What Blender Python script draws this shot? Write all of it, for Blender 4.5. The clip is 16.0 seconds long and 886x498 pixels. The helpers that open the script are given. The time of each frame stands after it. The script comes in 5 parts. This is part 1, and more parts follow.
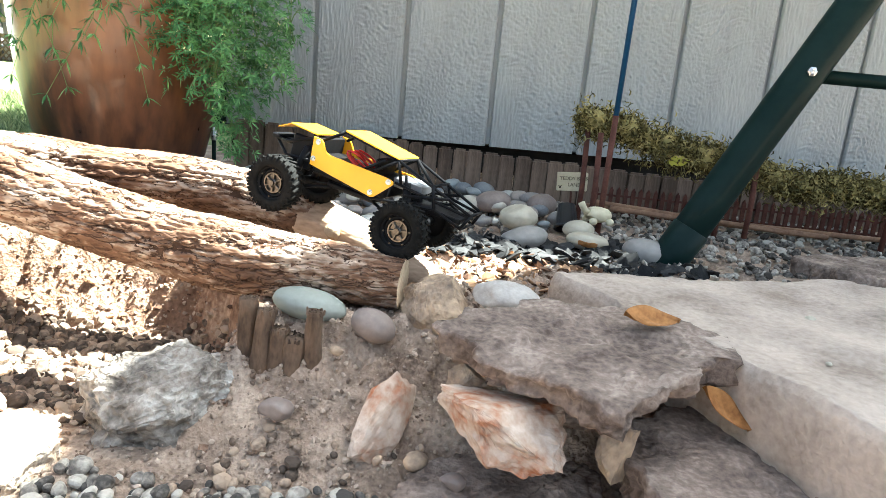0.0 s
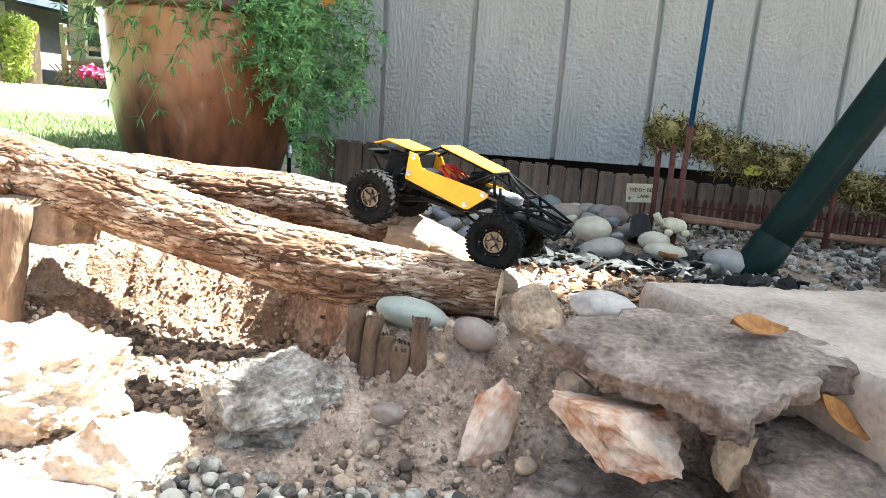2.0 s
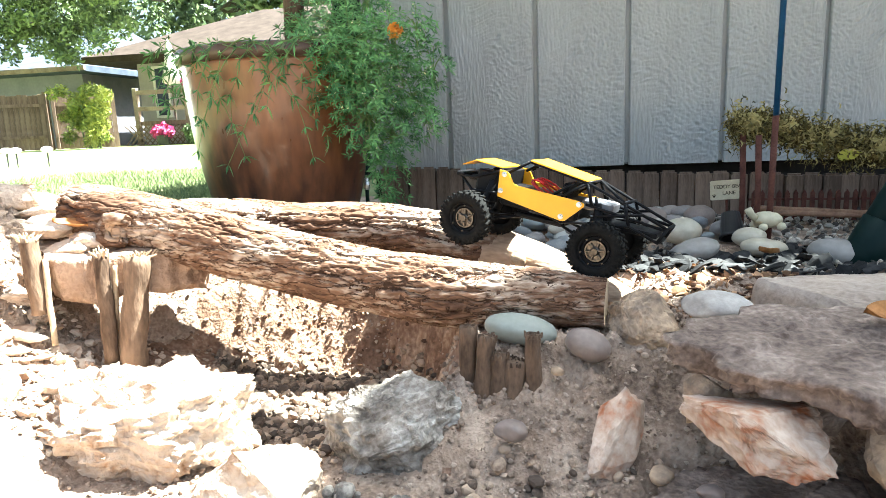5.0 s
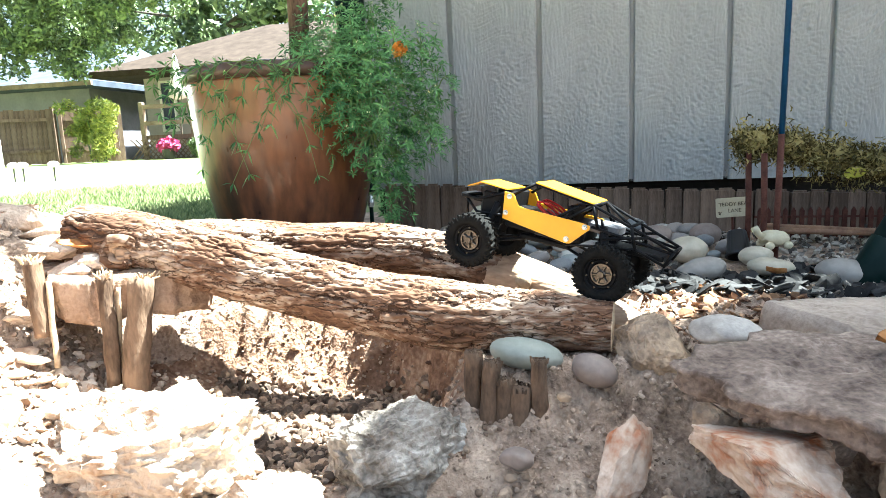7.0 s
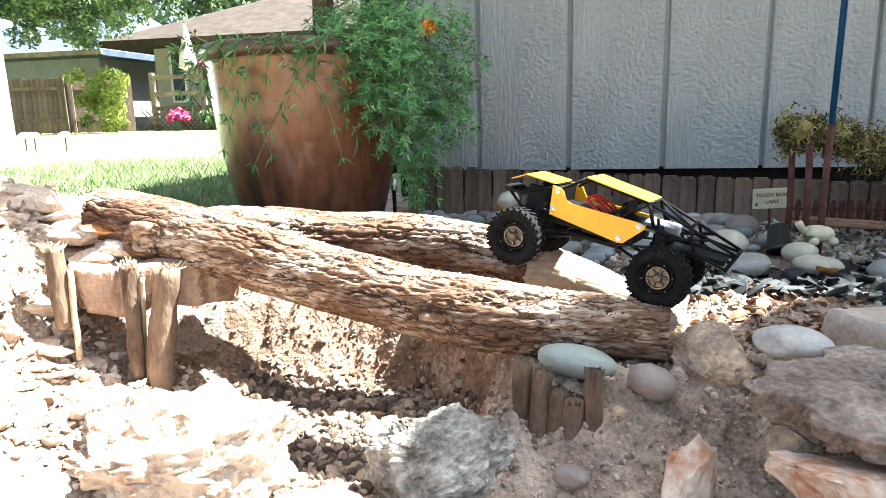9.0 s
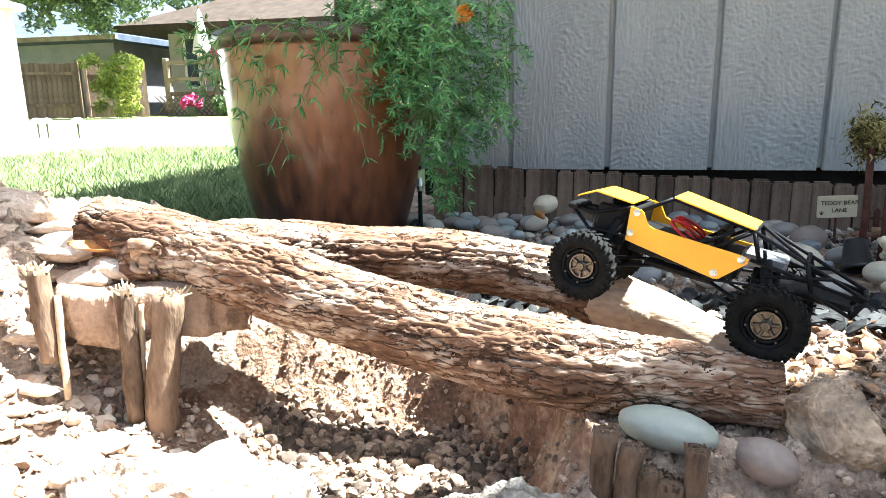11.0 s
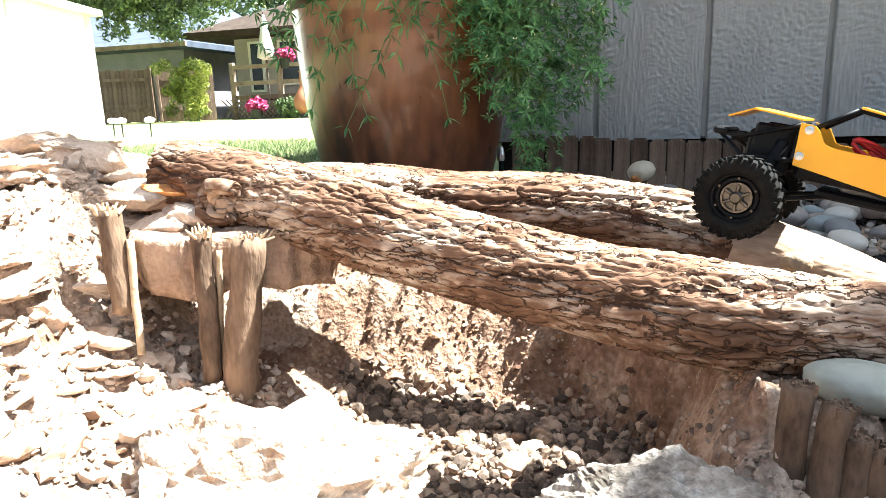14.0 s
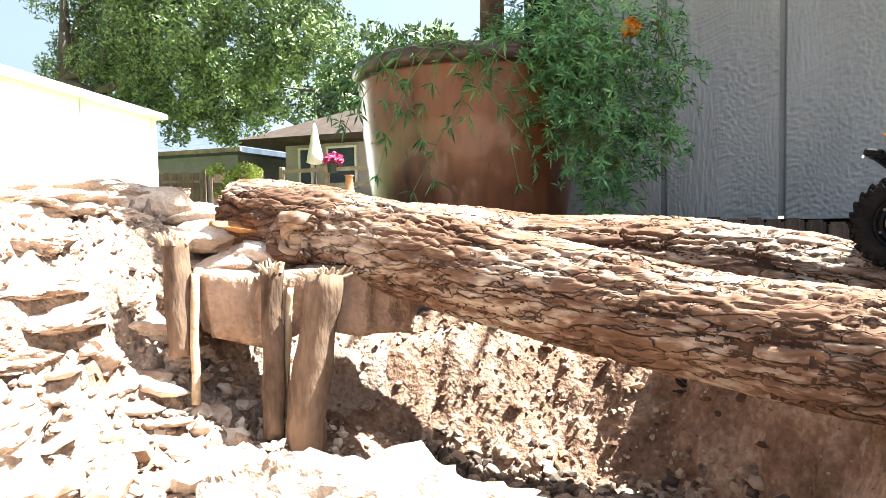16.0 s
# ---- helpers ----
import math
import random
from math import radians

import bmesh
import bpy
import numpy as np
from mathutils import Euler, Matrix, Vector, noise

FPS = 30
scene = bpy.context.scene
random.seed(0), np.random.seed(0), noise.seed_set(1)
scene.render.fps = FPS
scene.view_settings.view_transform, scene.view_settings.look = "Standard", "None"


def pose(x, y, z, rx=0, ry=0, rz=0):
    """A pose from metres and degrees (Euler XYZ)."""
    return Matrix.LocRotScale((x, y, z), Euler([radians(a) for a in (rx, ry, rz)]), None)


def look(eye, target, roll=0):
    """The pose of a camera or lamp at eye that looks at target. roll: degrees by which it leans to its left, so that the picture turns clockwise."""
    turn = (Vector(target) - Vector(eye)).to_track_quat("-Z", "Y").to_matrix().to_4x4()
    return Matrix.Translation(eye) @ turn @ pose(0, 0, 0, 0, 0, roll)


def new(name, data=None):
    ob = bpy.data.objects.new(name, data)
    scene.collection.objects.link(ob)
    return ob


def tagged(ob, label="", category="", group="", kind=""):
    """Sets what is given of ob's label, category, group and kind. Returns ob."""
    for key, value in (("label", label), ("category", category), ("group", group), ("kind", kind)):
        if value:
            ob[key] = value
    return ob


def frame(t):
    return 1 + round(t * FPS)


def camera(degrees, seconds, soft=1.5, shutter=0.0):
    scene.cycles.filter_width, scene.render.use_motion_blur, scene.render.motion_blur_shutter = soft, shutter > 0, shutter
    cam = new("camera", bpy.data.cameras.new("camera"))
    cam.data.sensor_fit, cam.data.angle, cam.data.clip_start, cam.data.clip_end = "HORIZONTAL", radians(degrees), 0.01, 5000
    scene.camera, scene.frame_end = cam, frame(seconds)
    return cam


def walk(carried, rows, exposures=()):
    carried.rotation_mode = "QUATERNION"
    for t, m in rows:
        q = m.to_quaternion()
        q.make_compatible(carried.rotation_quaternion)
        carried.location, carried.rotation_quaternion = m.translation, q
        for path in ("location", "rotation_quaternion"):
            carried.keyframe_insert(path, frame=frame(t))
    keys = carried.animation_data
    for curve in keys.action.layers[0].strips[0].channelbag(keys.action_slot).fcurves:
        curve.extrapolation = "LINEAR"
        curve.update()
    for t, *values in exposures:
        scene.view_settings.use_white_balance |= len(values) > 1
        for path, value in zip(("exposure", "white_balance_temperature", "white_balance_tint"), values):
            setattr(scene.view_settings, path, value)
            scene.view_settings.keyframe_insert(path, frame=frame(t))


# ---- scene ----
cam = camera(68.5, 16.0, 0.8)
METRES, EYE, TILT, LEAN, TURN = 0.51, 0.2, 0.0, 0.0, 0.0
ROWS = [
    (0.0, 0.0, 0.0, 0.0, 1.2, -13.44, -5.05),
    (0.5, -0.0762, -0.045, -0.0128, 5.78, -13.31, -3.88),
    (1.0, -0.0839, -0.0359, -0.0024, 6.11, -11.72, -4.67),
    (1.5, -0.0817, -0.0292, 0.0026, 5.19, -11.66, -4.88),
    (2.0, -0.0848, -0.0345, -0.0061, 5.1, -12.48, -3.8),
    (2.5, -0.0861, -0.0394, -0.0219, 5.08, -12.84, -3.2),
    (3.0, -0.0919, -0.0364, -0.0247, 5.79, -12.45, -2.92),
    (3.5, -0.101, -0.0334, -0.0103, 5.55, -11.59, -2.99),
    (4.0, -0.1187, -0.0398, -0.0124, 6.55, -11.32, -0.86),
    (4.5, -0.1428, -0.0515, -0.0128, 9.43, -10.88, 2.21),
    (7.0, -0.1468, -0.0403, 0.0044, 10.11, -9.48, 2.44),
    (7.5, -0.1524, -0.0372, 0.0084, 10.35, -9.18, 2.3),
    (8.0, -0.1642, -0.0358, 0.0076, 11.13, -9.74, 1.85),
    (10.5, -0.3131, 0.1724, 0.0707, 10.54, -13.09, 0.66),
    (11.0, -0.3219, 0.2062, 0.0552, 12.1, -12.52, 0.92),
    (11.5, -0.3134, 0.2251, 0.0395, 13.42, -13.46, 2.51),
    (12.0, -0.3163, 0.2398, 0.0543, 12.94, -11.82, 1.51),
    (12.5, -0.3525, 0.2501, 0.027, 14.86, -12.2, 3.14),
    (13.0, -0.3777, 0.2654, -0.0126, 16.24, -11.84, 2.33),
    (13.5, -0.3968, 0.2684, -0.0365, 16.42, -13.15, 2.88),
    (14.0, -0.4304, 0.3053, -0.0638, 17.05, -12.29, 1.88),
    (14.5, -0.4664, 0.3543, -0.1165, 18.21, -10.76, 2.46),
    (15.0, -0.4824, 0.3779, -0.1417, 18.31, -6.46, 0.96),
    (15.5, -0.5168, 0.3765, -0.173, 20.1, -3.6, 0.83),
    (16.0, -0.5375, 0.3709, -0.1668, 20.5, -3.09, 1.05),
]
walk(cam, [(t, pose(0, 0, EYE, TILT, LEAN, TURN) @ pose(METRES * x, METRES * y, METRES * z, 90 + pitch, roll, yaw)) for t, x, y, z, yaw, pitch, roll in ROWS],
     exposures=[(0.0, 3.68, 5650, -2), (4.5, 3.58, 5600, -2), (7.0, 3.48, 5500, -2), (10.5, 3.36, 5450, 0), (13.0, 3.18, 5600, 2), (16.0, 3.02, 5700, 4)])

# ---- light ----
SUN_DIR = Vector((0.45, 0.215, 0.86)).normalized()
world = bpy.data.worlds.new("sky")
scene.world = world
world.use_nodes = True
wn = world.node_tree.nodes
sky = wn.new("ShaderNodeTexSky")
sky.sky_type, sky.sun_disc = "NISHITA", False
sky.dust_density = 6.0
sky.sun_elevation = math.asin(SUN_DIR.z)
sky.sun_rotation = math.atan2(SUN_DIR.x, SUN_DIR.y)
wn["Background"].inputs[1].default_value = 0.043
haze = wn.new("ShaderNodeHueSaturation")
haze.inputs["Saturation"].default_value = 0.6
world.node_tree.links.new(sky.outputs[0], haze.inputs["Color"])
world.node_tree.links.new(haze.outputs[0], wn["Background"].inputs[0])
sun = new("sun", bpy.data.lights.new("sun", "SUN"))
sun.data.energy, sun.data.angle, sun.data.color = 5.0, radians(0.6), (1.0, 0.93, 0.82)
sun.matrix_world = look(SUN_DIR * 30, (0, 0, 0))


# ---- materials ----
def mat(name, c1, c2, scale=20.0, rough=0.8, bump=0.3, fine=6.0, metal=0.0, stretch=(1, 1, 1), c3=None, rand=0.0,
        island=0.0, coat=0.0, contrast=0.25, relief=0.002, trans=0.0):
    """A surface of two or three colours at two scales of noise, with fine relief; sizes in metres."""
    m = bpy.data.materials.new(name)
    m.use_nodes = True
    nt = m.node_tree
    n, l = nt.nodes, nt.links
    b = n["Principled BSDF"]
    tc = n.new("ShaderNodeTexCoord")
    mp = n.new("ShaderNodeMapping")
    mp.inputs["Scale"].default_value = stretch
    l.new(tc.outputs["Object"], mp.inputs[0])
    big = n.new("ShaderNodeTexNoise")
    big.inputs["Scale"].default_value, big.inputs["Detail"].default_value = scale, 6
    sm = n.new("ShaderNodeTexNoise")
    sm.inputs["Scale"].default_value, sm.inputs["Detail"].default_value = scale * fine, 8
    for q in (big, sm):
        l.new(mp.outputs[0], q.inputs["Vector"])
    r = n.new("ShaderNodeValToRGB")
    r.color_ramp.elements[0].position, r.color_ramp.elements[1].position = 0.5 - contrast, 0.5 + contrast
    r.color_ramp.elements[0].color, r.color_ramp.elements[1].color = (*c1, 1), (*c2, 1)
    if c3:
        e = r.color_ramp.elements.new(0.5)
        e.color = (*c3, 1)
    mx = n.new("ShaderNodeMath")
    mx.operation = "MULTIPLY_ADD"
    l.new(sm.outputs[0], mx.inputs[0])
    mx.inputs[1].default_value, mx.inputs[2].default_value = 0.55, -0.275
    ad = n.new("ShaderNodeMath")
    ad.operation = "ADD"
    l.new(mx.outputs[0], ad.inputs[0])
    l.new(big.outputs[0], ad.inputs[1])
    fac = ad.outputs[0]
    src = None
    if rand:
        src, amount = n.new("ShaderNodeObjectInfo").outputs["Random"], rand
    if island:
        src, amount = n.new("ShaderNodeNewGeometry").outputs["Random Per Island"], island
    if src:
        s = n.new("ShaderNodeMath")
        s.operation = "MULTIPLY_ADD"
        l.new(src, s.inputs[0])
        s.inputs[1].default_value, s.inputs[2].default_value = amount, -amount / 2
        a2 = n.new("ShaderNodeMath")
        a2.operation = "ADD"
        l.new(s.outputs[0], a2.inputs[0])
        l.new(fac, a2.inputs[1])
        fac = a2.outputs[0]
    l.new(fac, r.inputs[0])
    l.new(r.outputs[0], b.inputs["Base Color"])
    b.inputs["Metallic"].default_value = metal
    rr = n.new("ShaderNodeMath")
    rr.operation = "MULTIPLY_ADD"
    l.new(sm.outputs[0], rr.inputs[0])
    rr.inputs[1].default_value, rr.inputs[2].default_value = 0.25, rough - 0.125
    l.new(rr.outputs[0], b.inputs["Roughness"])
    b.inputs["Coat Weight"].default_value = coat
    b.inputs["Specular IOR Level"].default_value = 0.18 if rough >= 0.7 else 0.4
    if trans:
        b.inputs["Transmission Weight"].default_value = trans
    if bump:
        bp = n.new("ShaderNodeBump")
        bp.inputs["Strength"].default_value, bp.inputs["Distance"].default_value = bump, relief
        l.new(sm.outputs[0], bp.inputs["Height"])
        l.new(bp.outputs[0], b.inputs["Normal"])
    return m


M = {
    "dirt": mat("dirt", (0.1, 0.055, 0.035), (0.46, 0.33, 0.235), 20, 0.97, 1.0, 9, c3=(0.225, 0.138, 0.092), relief=0.005),
    "sand": mat("sandy_soil", (0.135, 0.092, 0.066), (0.47, 0.36, 0.275), 24, 0.97, 1.0, 10, c3=(0.3, 0.218, 0.162), relief=0.005),
    "lawn": mat("lawn_soil", (0.1, 0.125, 0.045), (0.24, 0.26, 0.11), 3, 0.95, 0.8, 30, relief=0.01),
    "grass": mat("grass", (0.07, 0.11, 0.04), (0.27, 0.31, 0.14), 2, 0.6, 0, island=0.5),
    "siding": mat("painted_siding", (0.262, 0.272, 0.266), (0.335, 0.346, 0.338), 9, 0.42, 0.6, 16, stretch=(1.8, 1, 0.5), relief=0.002),
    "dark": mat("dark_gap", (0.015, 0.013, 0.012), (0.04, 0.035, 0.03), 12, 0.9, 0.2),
    "slat": mat("weathered_slat", (0.075, 0.052, 0.038), (0.22, 0.16, 0.118), 14, 0.8, 0.5, 9, stretch=(6, 6, 0.7), rand=0.35),
    "bark": None,
    "bare_wood": mat("bare_wood", (0.17, 0.105, 0.065), (0.46, 0.33, 0.23), 22, 0.75, 0.5, 8, stretch=(0.4, 1.4, 1.4)),
    "cut_wood": mat("cut_wood", (0.3, 0.2, 0.12), (0.55, 0.42, 0.28), 60, 0.85, 0.6, 5),
    "twig": mat("twig_bark", (0.05, 0.03, 0.019), (0.21, 0.138, 0.09), 50, 0.9, 0.8, 6, stretch=(1, 1, 0.3), rand=0.3),
    "flag": mat("flagstone", (0.09, 0.064, 0.05), (0.42, 0.33, 0.265), 26, 0.85, 1.0, 8, c3=(0.225, 0.168, 0.135), rand=0.15, relief=0.003),
    "concrete": mat("concrete", (0.27, 0.21, 0.165), (0.54, 0.44, 0.36), 16, 0.9, 0.7, 12, c3=(0.42, 0.338, 0.275), relief=0.003),
    "redrock": mat("red_banded_stone", (0.34, 0.12, 0.05), (0.6, 0.49, 0.4), 26, 0.75, 0.8, 6, c3=(0.46, 0.33, 0.245), contrast=0.2),
    "whiterock": mat("pale_limestone", (0.27, 0.16, 0.09), (0.56, 0.47, 0.38), 20, 0.9, 1.0, 8, c3=(0.46, 0.37, 0.29), relief=0.007),
    "greyrock": mat("grey_lichened_rock", (0.06, 0.046, 0.036), (0.5, 0.46, 0.41), 30, 0.9, 1.0, 7, c3=(0.25, 0.215, 0.18), relief=0.004),
    "tanrock": mat("tan_boulder", (0.15, 0.11, 0.085), (0.5, 0.36, 0.235), 20, 0.8, 0.7, 8),
    "brick": mat("paver", (0.24, 0.15, 0.1), (0.4, 0.28, 0.2), 30, 0.95, 0.9, 8, relief=0.003),
    "pot": mat("glazed_pot", (0.026, 0.012, 0.008), (0.25, 0.1, 0.038), 7, 0.32, 0.15, 8, stretch=(1, 1, 0.3), c3=(0.15, 0.058, 0.024), coat=0.35, contrast=0.3),
    "potrim": mat("pot_rim", (0.05, 0.03, 0.022), (0.12, 0.07, 0.045), 12, 0.4, 0.2, coat=0.3),
    "soil": mat("potting_soil", (0.02, 0.014, 0.01), (0.06, 0.045, 0.03), 40, 1.0, 1.0),
    "tube": mat("green_enamel", (0.003, 0.011, 0.01), (0.008, 0.019, 0.017), 14, 0.5, 0.15, 10, coat=0.05),
    "steel": mat("steel", (0.4, 0.4, 0.4), (0.6, 0.6, 0.6), 60, 0.3, 0.1, metal=1.0),
    "white": mat("white_panel", (0.76, 0.76, 0.74), (0.84, 0.84, 0.82), 2, 0.6, 0.1),
    "trimwhite": mat("cream_trim", (0.62, 0.6, 0.54), (0.76, 0.73, 0.67), 3, 0.6, 0.1),
    "fence": mat("cedar_fence", (0.1, 0.066, 0.048), (0.27, 0.19, 0.14), 2.5, 0.9, 0.3, 8, stretch=(4, 4, 0.5), rand=0.2),
    "roof": mat("asphalt_shingle", (0.03, 0.021, 0.016), (0.065, 0.048, 0.038), 3, 0.95, 0.4, 12),
    "roofblue": mat("blue_grey_shingle", (0.045, 0.055, 0.075), (0.085, 0.1, 0.13), 3, 0.95, 0.4, 12),
    "housewall": mat("house_wall", (0.32, 0.285, 0.27), (0.4, 0.36, 0.34), 2, 0.8, 0.1),
    "housegrey": mat("grey_wall", (0.2, 0.192, 0.22), (0.27, 0.26, 0.292), 2, 0.8, 0.1),
    "glass": mat("window_glass", (0.03, 0.04, 0.05), (0.06, 0.07, 0.09), 2, 0.1, 0),
    "trunk": mat("tree_bark", (0.05, 0.04, 0.033), (0.14, 0.115, 0.09), 5, 0.95, 0.6, 6, stretch=(1, 1, 0.3)),
    "leaf": mat("tree_leaf", (0.04, 0.07, 0.026), (0.2, 0.26, 0.1), 0.6, 0.55, 0, island=0.5),
    "yellowleaf": mat("yellow_green_leaf", (0.12, 0.17, 0.025), (0.46, 0.46, 0.09), 0.8, 0.55, 0, island=0.5),
    "herb": mat("herb_leaf", (0.03, 0.1, 0.025), (0.16, 0.33, 0.1), 8, 0.55, 0, island=0.5),
    "herbstem": mat("herb_stem", (0.09, 0.16, 0.04), (0.16, 0.22, 0.07), 20, 0.6, 0),
    "floret": mat("floret", (0.5, 0.5, 0.2), (0.75, 0.72, 0.45), 30, 0.6, 0),
}



def bark_material():
    """Furrowed bark: grey-brown plates with dark joints between them, long in the log's direction."""
    m = mat("bark", (0.07, 0.035, 0.02), (0.46, 0.365, 0.28), 24, 0.93, 0.0, 8, c3=(0.165, 0.092, 0.056), stretch=(0.45, 1.2, 1.2))
    nt = m.node_tree
    n, l = nt.nodes, nt.links
    b = n["Principled BSDF"]
    tc = n.new("ShaderNodeTexCoord")
    wob = n.new("ShaderNodeTexNoise")
    wob.inputs["Scale"].default_value, wob.inputs["Detail"].default_value = 45, 4
    l.new(tc.outputs["Object"], wob.inputs["Vector"])
    sc = n.new("ShaderNodeVectorMath")
    sc.operation = "SCALE"
    sc.inputs["Scale"].default_value = 0.018
    l.new(wob.outputs["Color"], sc.inputs[0])
    ad = n.new("ShaderNodeVectorMath")
    l.new(tc.outputs["Object"], ad.inputs[0])
    l.new(sc.outputs[0], ad.inputs[1])
    mp = n.new("ShaderNodeMapping")
    mp.inputs["Scale"].default_value = (0.055, 1, 1)
    l.new(ad.outputs[0], mp.inputs[0])
    vo = n.new("ShaderNodeTexVoronoi")
    vo.feature = "DISTANCE_TO_EDGE"
    vo.inputs["Scale"].default_value = 115
    l.new(mp.outputs[0], vo.inputs["Vector"])
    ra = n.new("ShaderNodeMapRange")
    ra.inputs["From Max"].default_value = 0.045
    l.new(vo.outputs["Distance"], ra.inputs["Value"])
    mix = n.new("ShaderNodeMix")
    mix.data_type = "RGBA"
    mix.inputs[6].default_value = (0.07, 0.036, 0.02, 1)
    ramp = next(q for q in n if q.type == "VALTORGB")
    gap = n.new("ShaderNodeTexNoise")
    gap.inputs["Scale"].default_value = 70
    l.new(mp.outputs[0], gap.inputs["Vector"])
    g2 = n.new("ShaderNodeMapRange")
    g2.inputs["From Min"].default_value, g2.inputs["From Max"].default_value = 0.5, 0.62
    l.new(gap.outputs[0], g2.inputs["Value"])
    mg_ = n.new("ShaderNodeMath")
    mg_.use_clamp = True
    l.new(ra.outputs[0], mg_.inputs[0])
    l.new(g2.outputs[0], mg_.inputs[1])
    l.new(mg_.outputs[0], mix.inputs[0])
    l.new(ramp.outputs[0], mix.inputs[7])
    l.new(mix.outputs[2], b.inputs["Base Color"])
    fine = [q for q in n if q.type == "TEX_NOISE"][1]
    hsum = n.new("ShaderNodeMath")
    hsum.operation = "MULTIPLY_ADD"
    l.new(fine.outputs[0], hsum.inputs[0])
    hsum.inputs[1].default_value = 0.5
    l.new(ra.outputs[0], hsum.inputs[2])
    bp = n.new("ShaderNodeBump")
    bp.inputs["Strength"].default_value, bp.inputs["Distance"].default_value = 0.9, 0.003
    l.new(hsum.outputs[0], bp.inputs["Height"])
    l.new(bp.outputs[0], b.inputs["Normal"])
    return m


def run_glaze(m, z0, z1, amount):
    """The pale glaze has run down from the rim over a dark one, with a ragged lower edge."""
    n, l = m.node_tree.nodes, m.node_tree.links
    ramp = next(q for q in n if q.type == "VALTORGB")
    src = ramp.inputs[0].links[0].from_socket
    tc = next(q for q in n if q.type == "TEX_COORD")
    xyz, rng, add = n.new("ShaderNodeSeparateXYZ"), n.new("ShaderNodeMapRange"), n.new("ShaderNodeMath")
    l.new(tc.outputs["Object"], xyz.inputs[0])
    l.new(xyz.outputs["Z"], rng.inputs["Value"])
    for key, v in (("From Min", z0), ("From Max", z1), ("To Min", -amount), ("To Max", amount)):
        rng.inputs[key].default_value = v
    l.new(src, add.inputs[0])
    l.new(rng.outputs[0], add.inputs[1])
    l.new(add.outputs[0], ramp.inputs[0])


run_glaze(M["pot"], 0.04, 0.36, 0.25)
M["bark"] = bark_material()
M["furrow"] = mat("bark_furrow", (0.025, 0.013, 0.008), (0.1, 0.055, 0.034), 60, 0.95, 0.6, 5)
for key in ("roof", "roofblue", "lawn", "sand", "dirt"):
    M[key].node_tree.nodes["Principled BSDF"].inputs["Specular IOR Level"].default_value = 0.15


# ---- makers ----
def mesh_ob(name, bm, material, smooth=True):
    me = bpy.data.meshes.new(name)
    bm.normal_update()
    bm.to_mesh(me)
    bm.free()
    for q in material if isinstance(material, (list, tuple)) else [material]:
        me.materials.append(q)
    if smooth:
        for p in me.polygons:
            p.use_smooth = True
    return new(name, me)


def part(name, bm, material, parent, label="", smooth=False):
    ob = mesh_ob(name, bm, material, smooth)
    ob.parent = parent
    return tagged(ob, label)


def thing(name, label, category, group="", at=None, kind=""):
    ob = new(name)
    ob.empty_display_size = 0.02
    if at is not None:
        ob.matrix_world = at if isinstance(at, Matrix) else Matrix.Translation(at)
    return tagged(ob, label, category, group, kind)


def box(x0, y0, z0, x1, y1, z1, bev=0.0, seg=1):
    bm = bmesh.new()
    bmesh.ops.create_cube(bm, size=1, matrix=Matrix.Translation(((x0 + x1) / 2, (y0 + y1) / 2, (z0 + z1) / 2)) @ Matrix.Diagonal((x1 - x0, y1 - y0, z1 - z0, 1)))
    if bev:
        bmesh.ops.bevel(bm, geom=bm.edges[:], offset=bev, segments=seg, affect="EDGES")
    return bm


def join(*bms):
    out = bms[0]
    for b in bms[1:]:
        me = bpy.data.meshes.new("tmp")
        b.to_mesh(me)
        b.free()
        out.from_mesh(me)
        bpy.data.meshes.remove(me)
    return out


def tube(points, radii, sides=10, caps=True, wobble=0.0, seed=0):
    """A round bar through the points."""
    pts = [Vector(p) for p in points]
    if not isinstance(radii, (list, tuple)):
        radii = [radii] * len(pts)
    bm = bmesh.new()
    rings = []
    up = Vector((0, 0, 1)) if abs((pts[-1] - pts[0]).normalized().z) < 0.9 else Vector((1, 0, 0))
    for i, p in enumerate(pts):
        d = (pts[min(i + 1, len(pts) - 1)] - pts[max(i - 1, 0)]).normalized()
        a = d.cross(up).normalized()
        b = d.cross(a)
        ring = []
        for k in range(sides):
            w = 2 * math.pi * k / sides
            o = a * math.cos(w) + b * math.sin(w)
            r = radii[i] * (1 + wobble * noise.noise(p * 40 + o * 1.5 + Vector((seed, 0, 0))))
            ring.append(bm.verts.new(p + o * r))
        rings.append(ring)
    for r0, r1 in zip(rings, rings[1:]):
        for k in range(sides):
            bm.faces.new((r0[k], r0[(k + 1) % sides], r1[(k + 1) % sides], r1[k]))
    if caps:
        bm.faces.new(rings[0][::-1])
        bm.faces.new(rings[-1])
    bmesh.ops.recalc_face_normals(bm, faces=bm.faces[:])
    return bm


def lathe(profile, sides=48, center=(0, 0, 0)):
    bm = bmesh.new()
    rings = [[bm.verts.new((center[0] + r * math.cos(2 * math.pi * k / sides), center[1] + r * math.sin(2 * math.pi * k / sides), center[2] + z))
              for k in range(sides)] for r, z in profile]
    for r0, r1 in zip(rings, rings[1:]):
        for k in range(sides):
            bm.faces.new((r0[k], r0[(k + 1) % sides], r1[(k + 1) % sides], r1[k]))
    bm.faces.new(rings[0][::-1])
    bm.faces.new(rings[-1])
    return bm


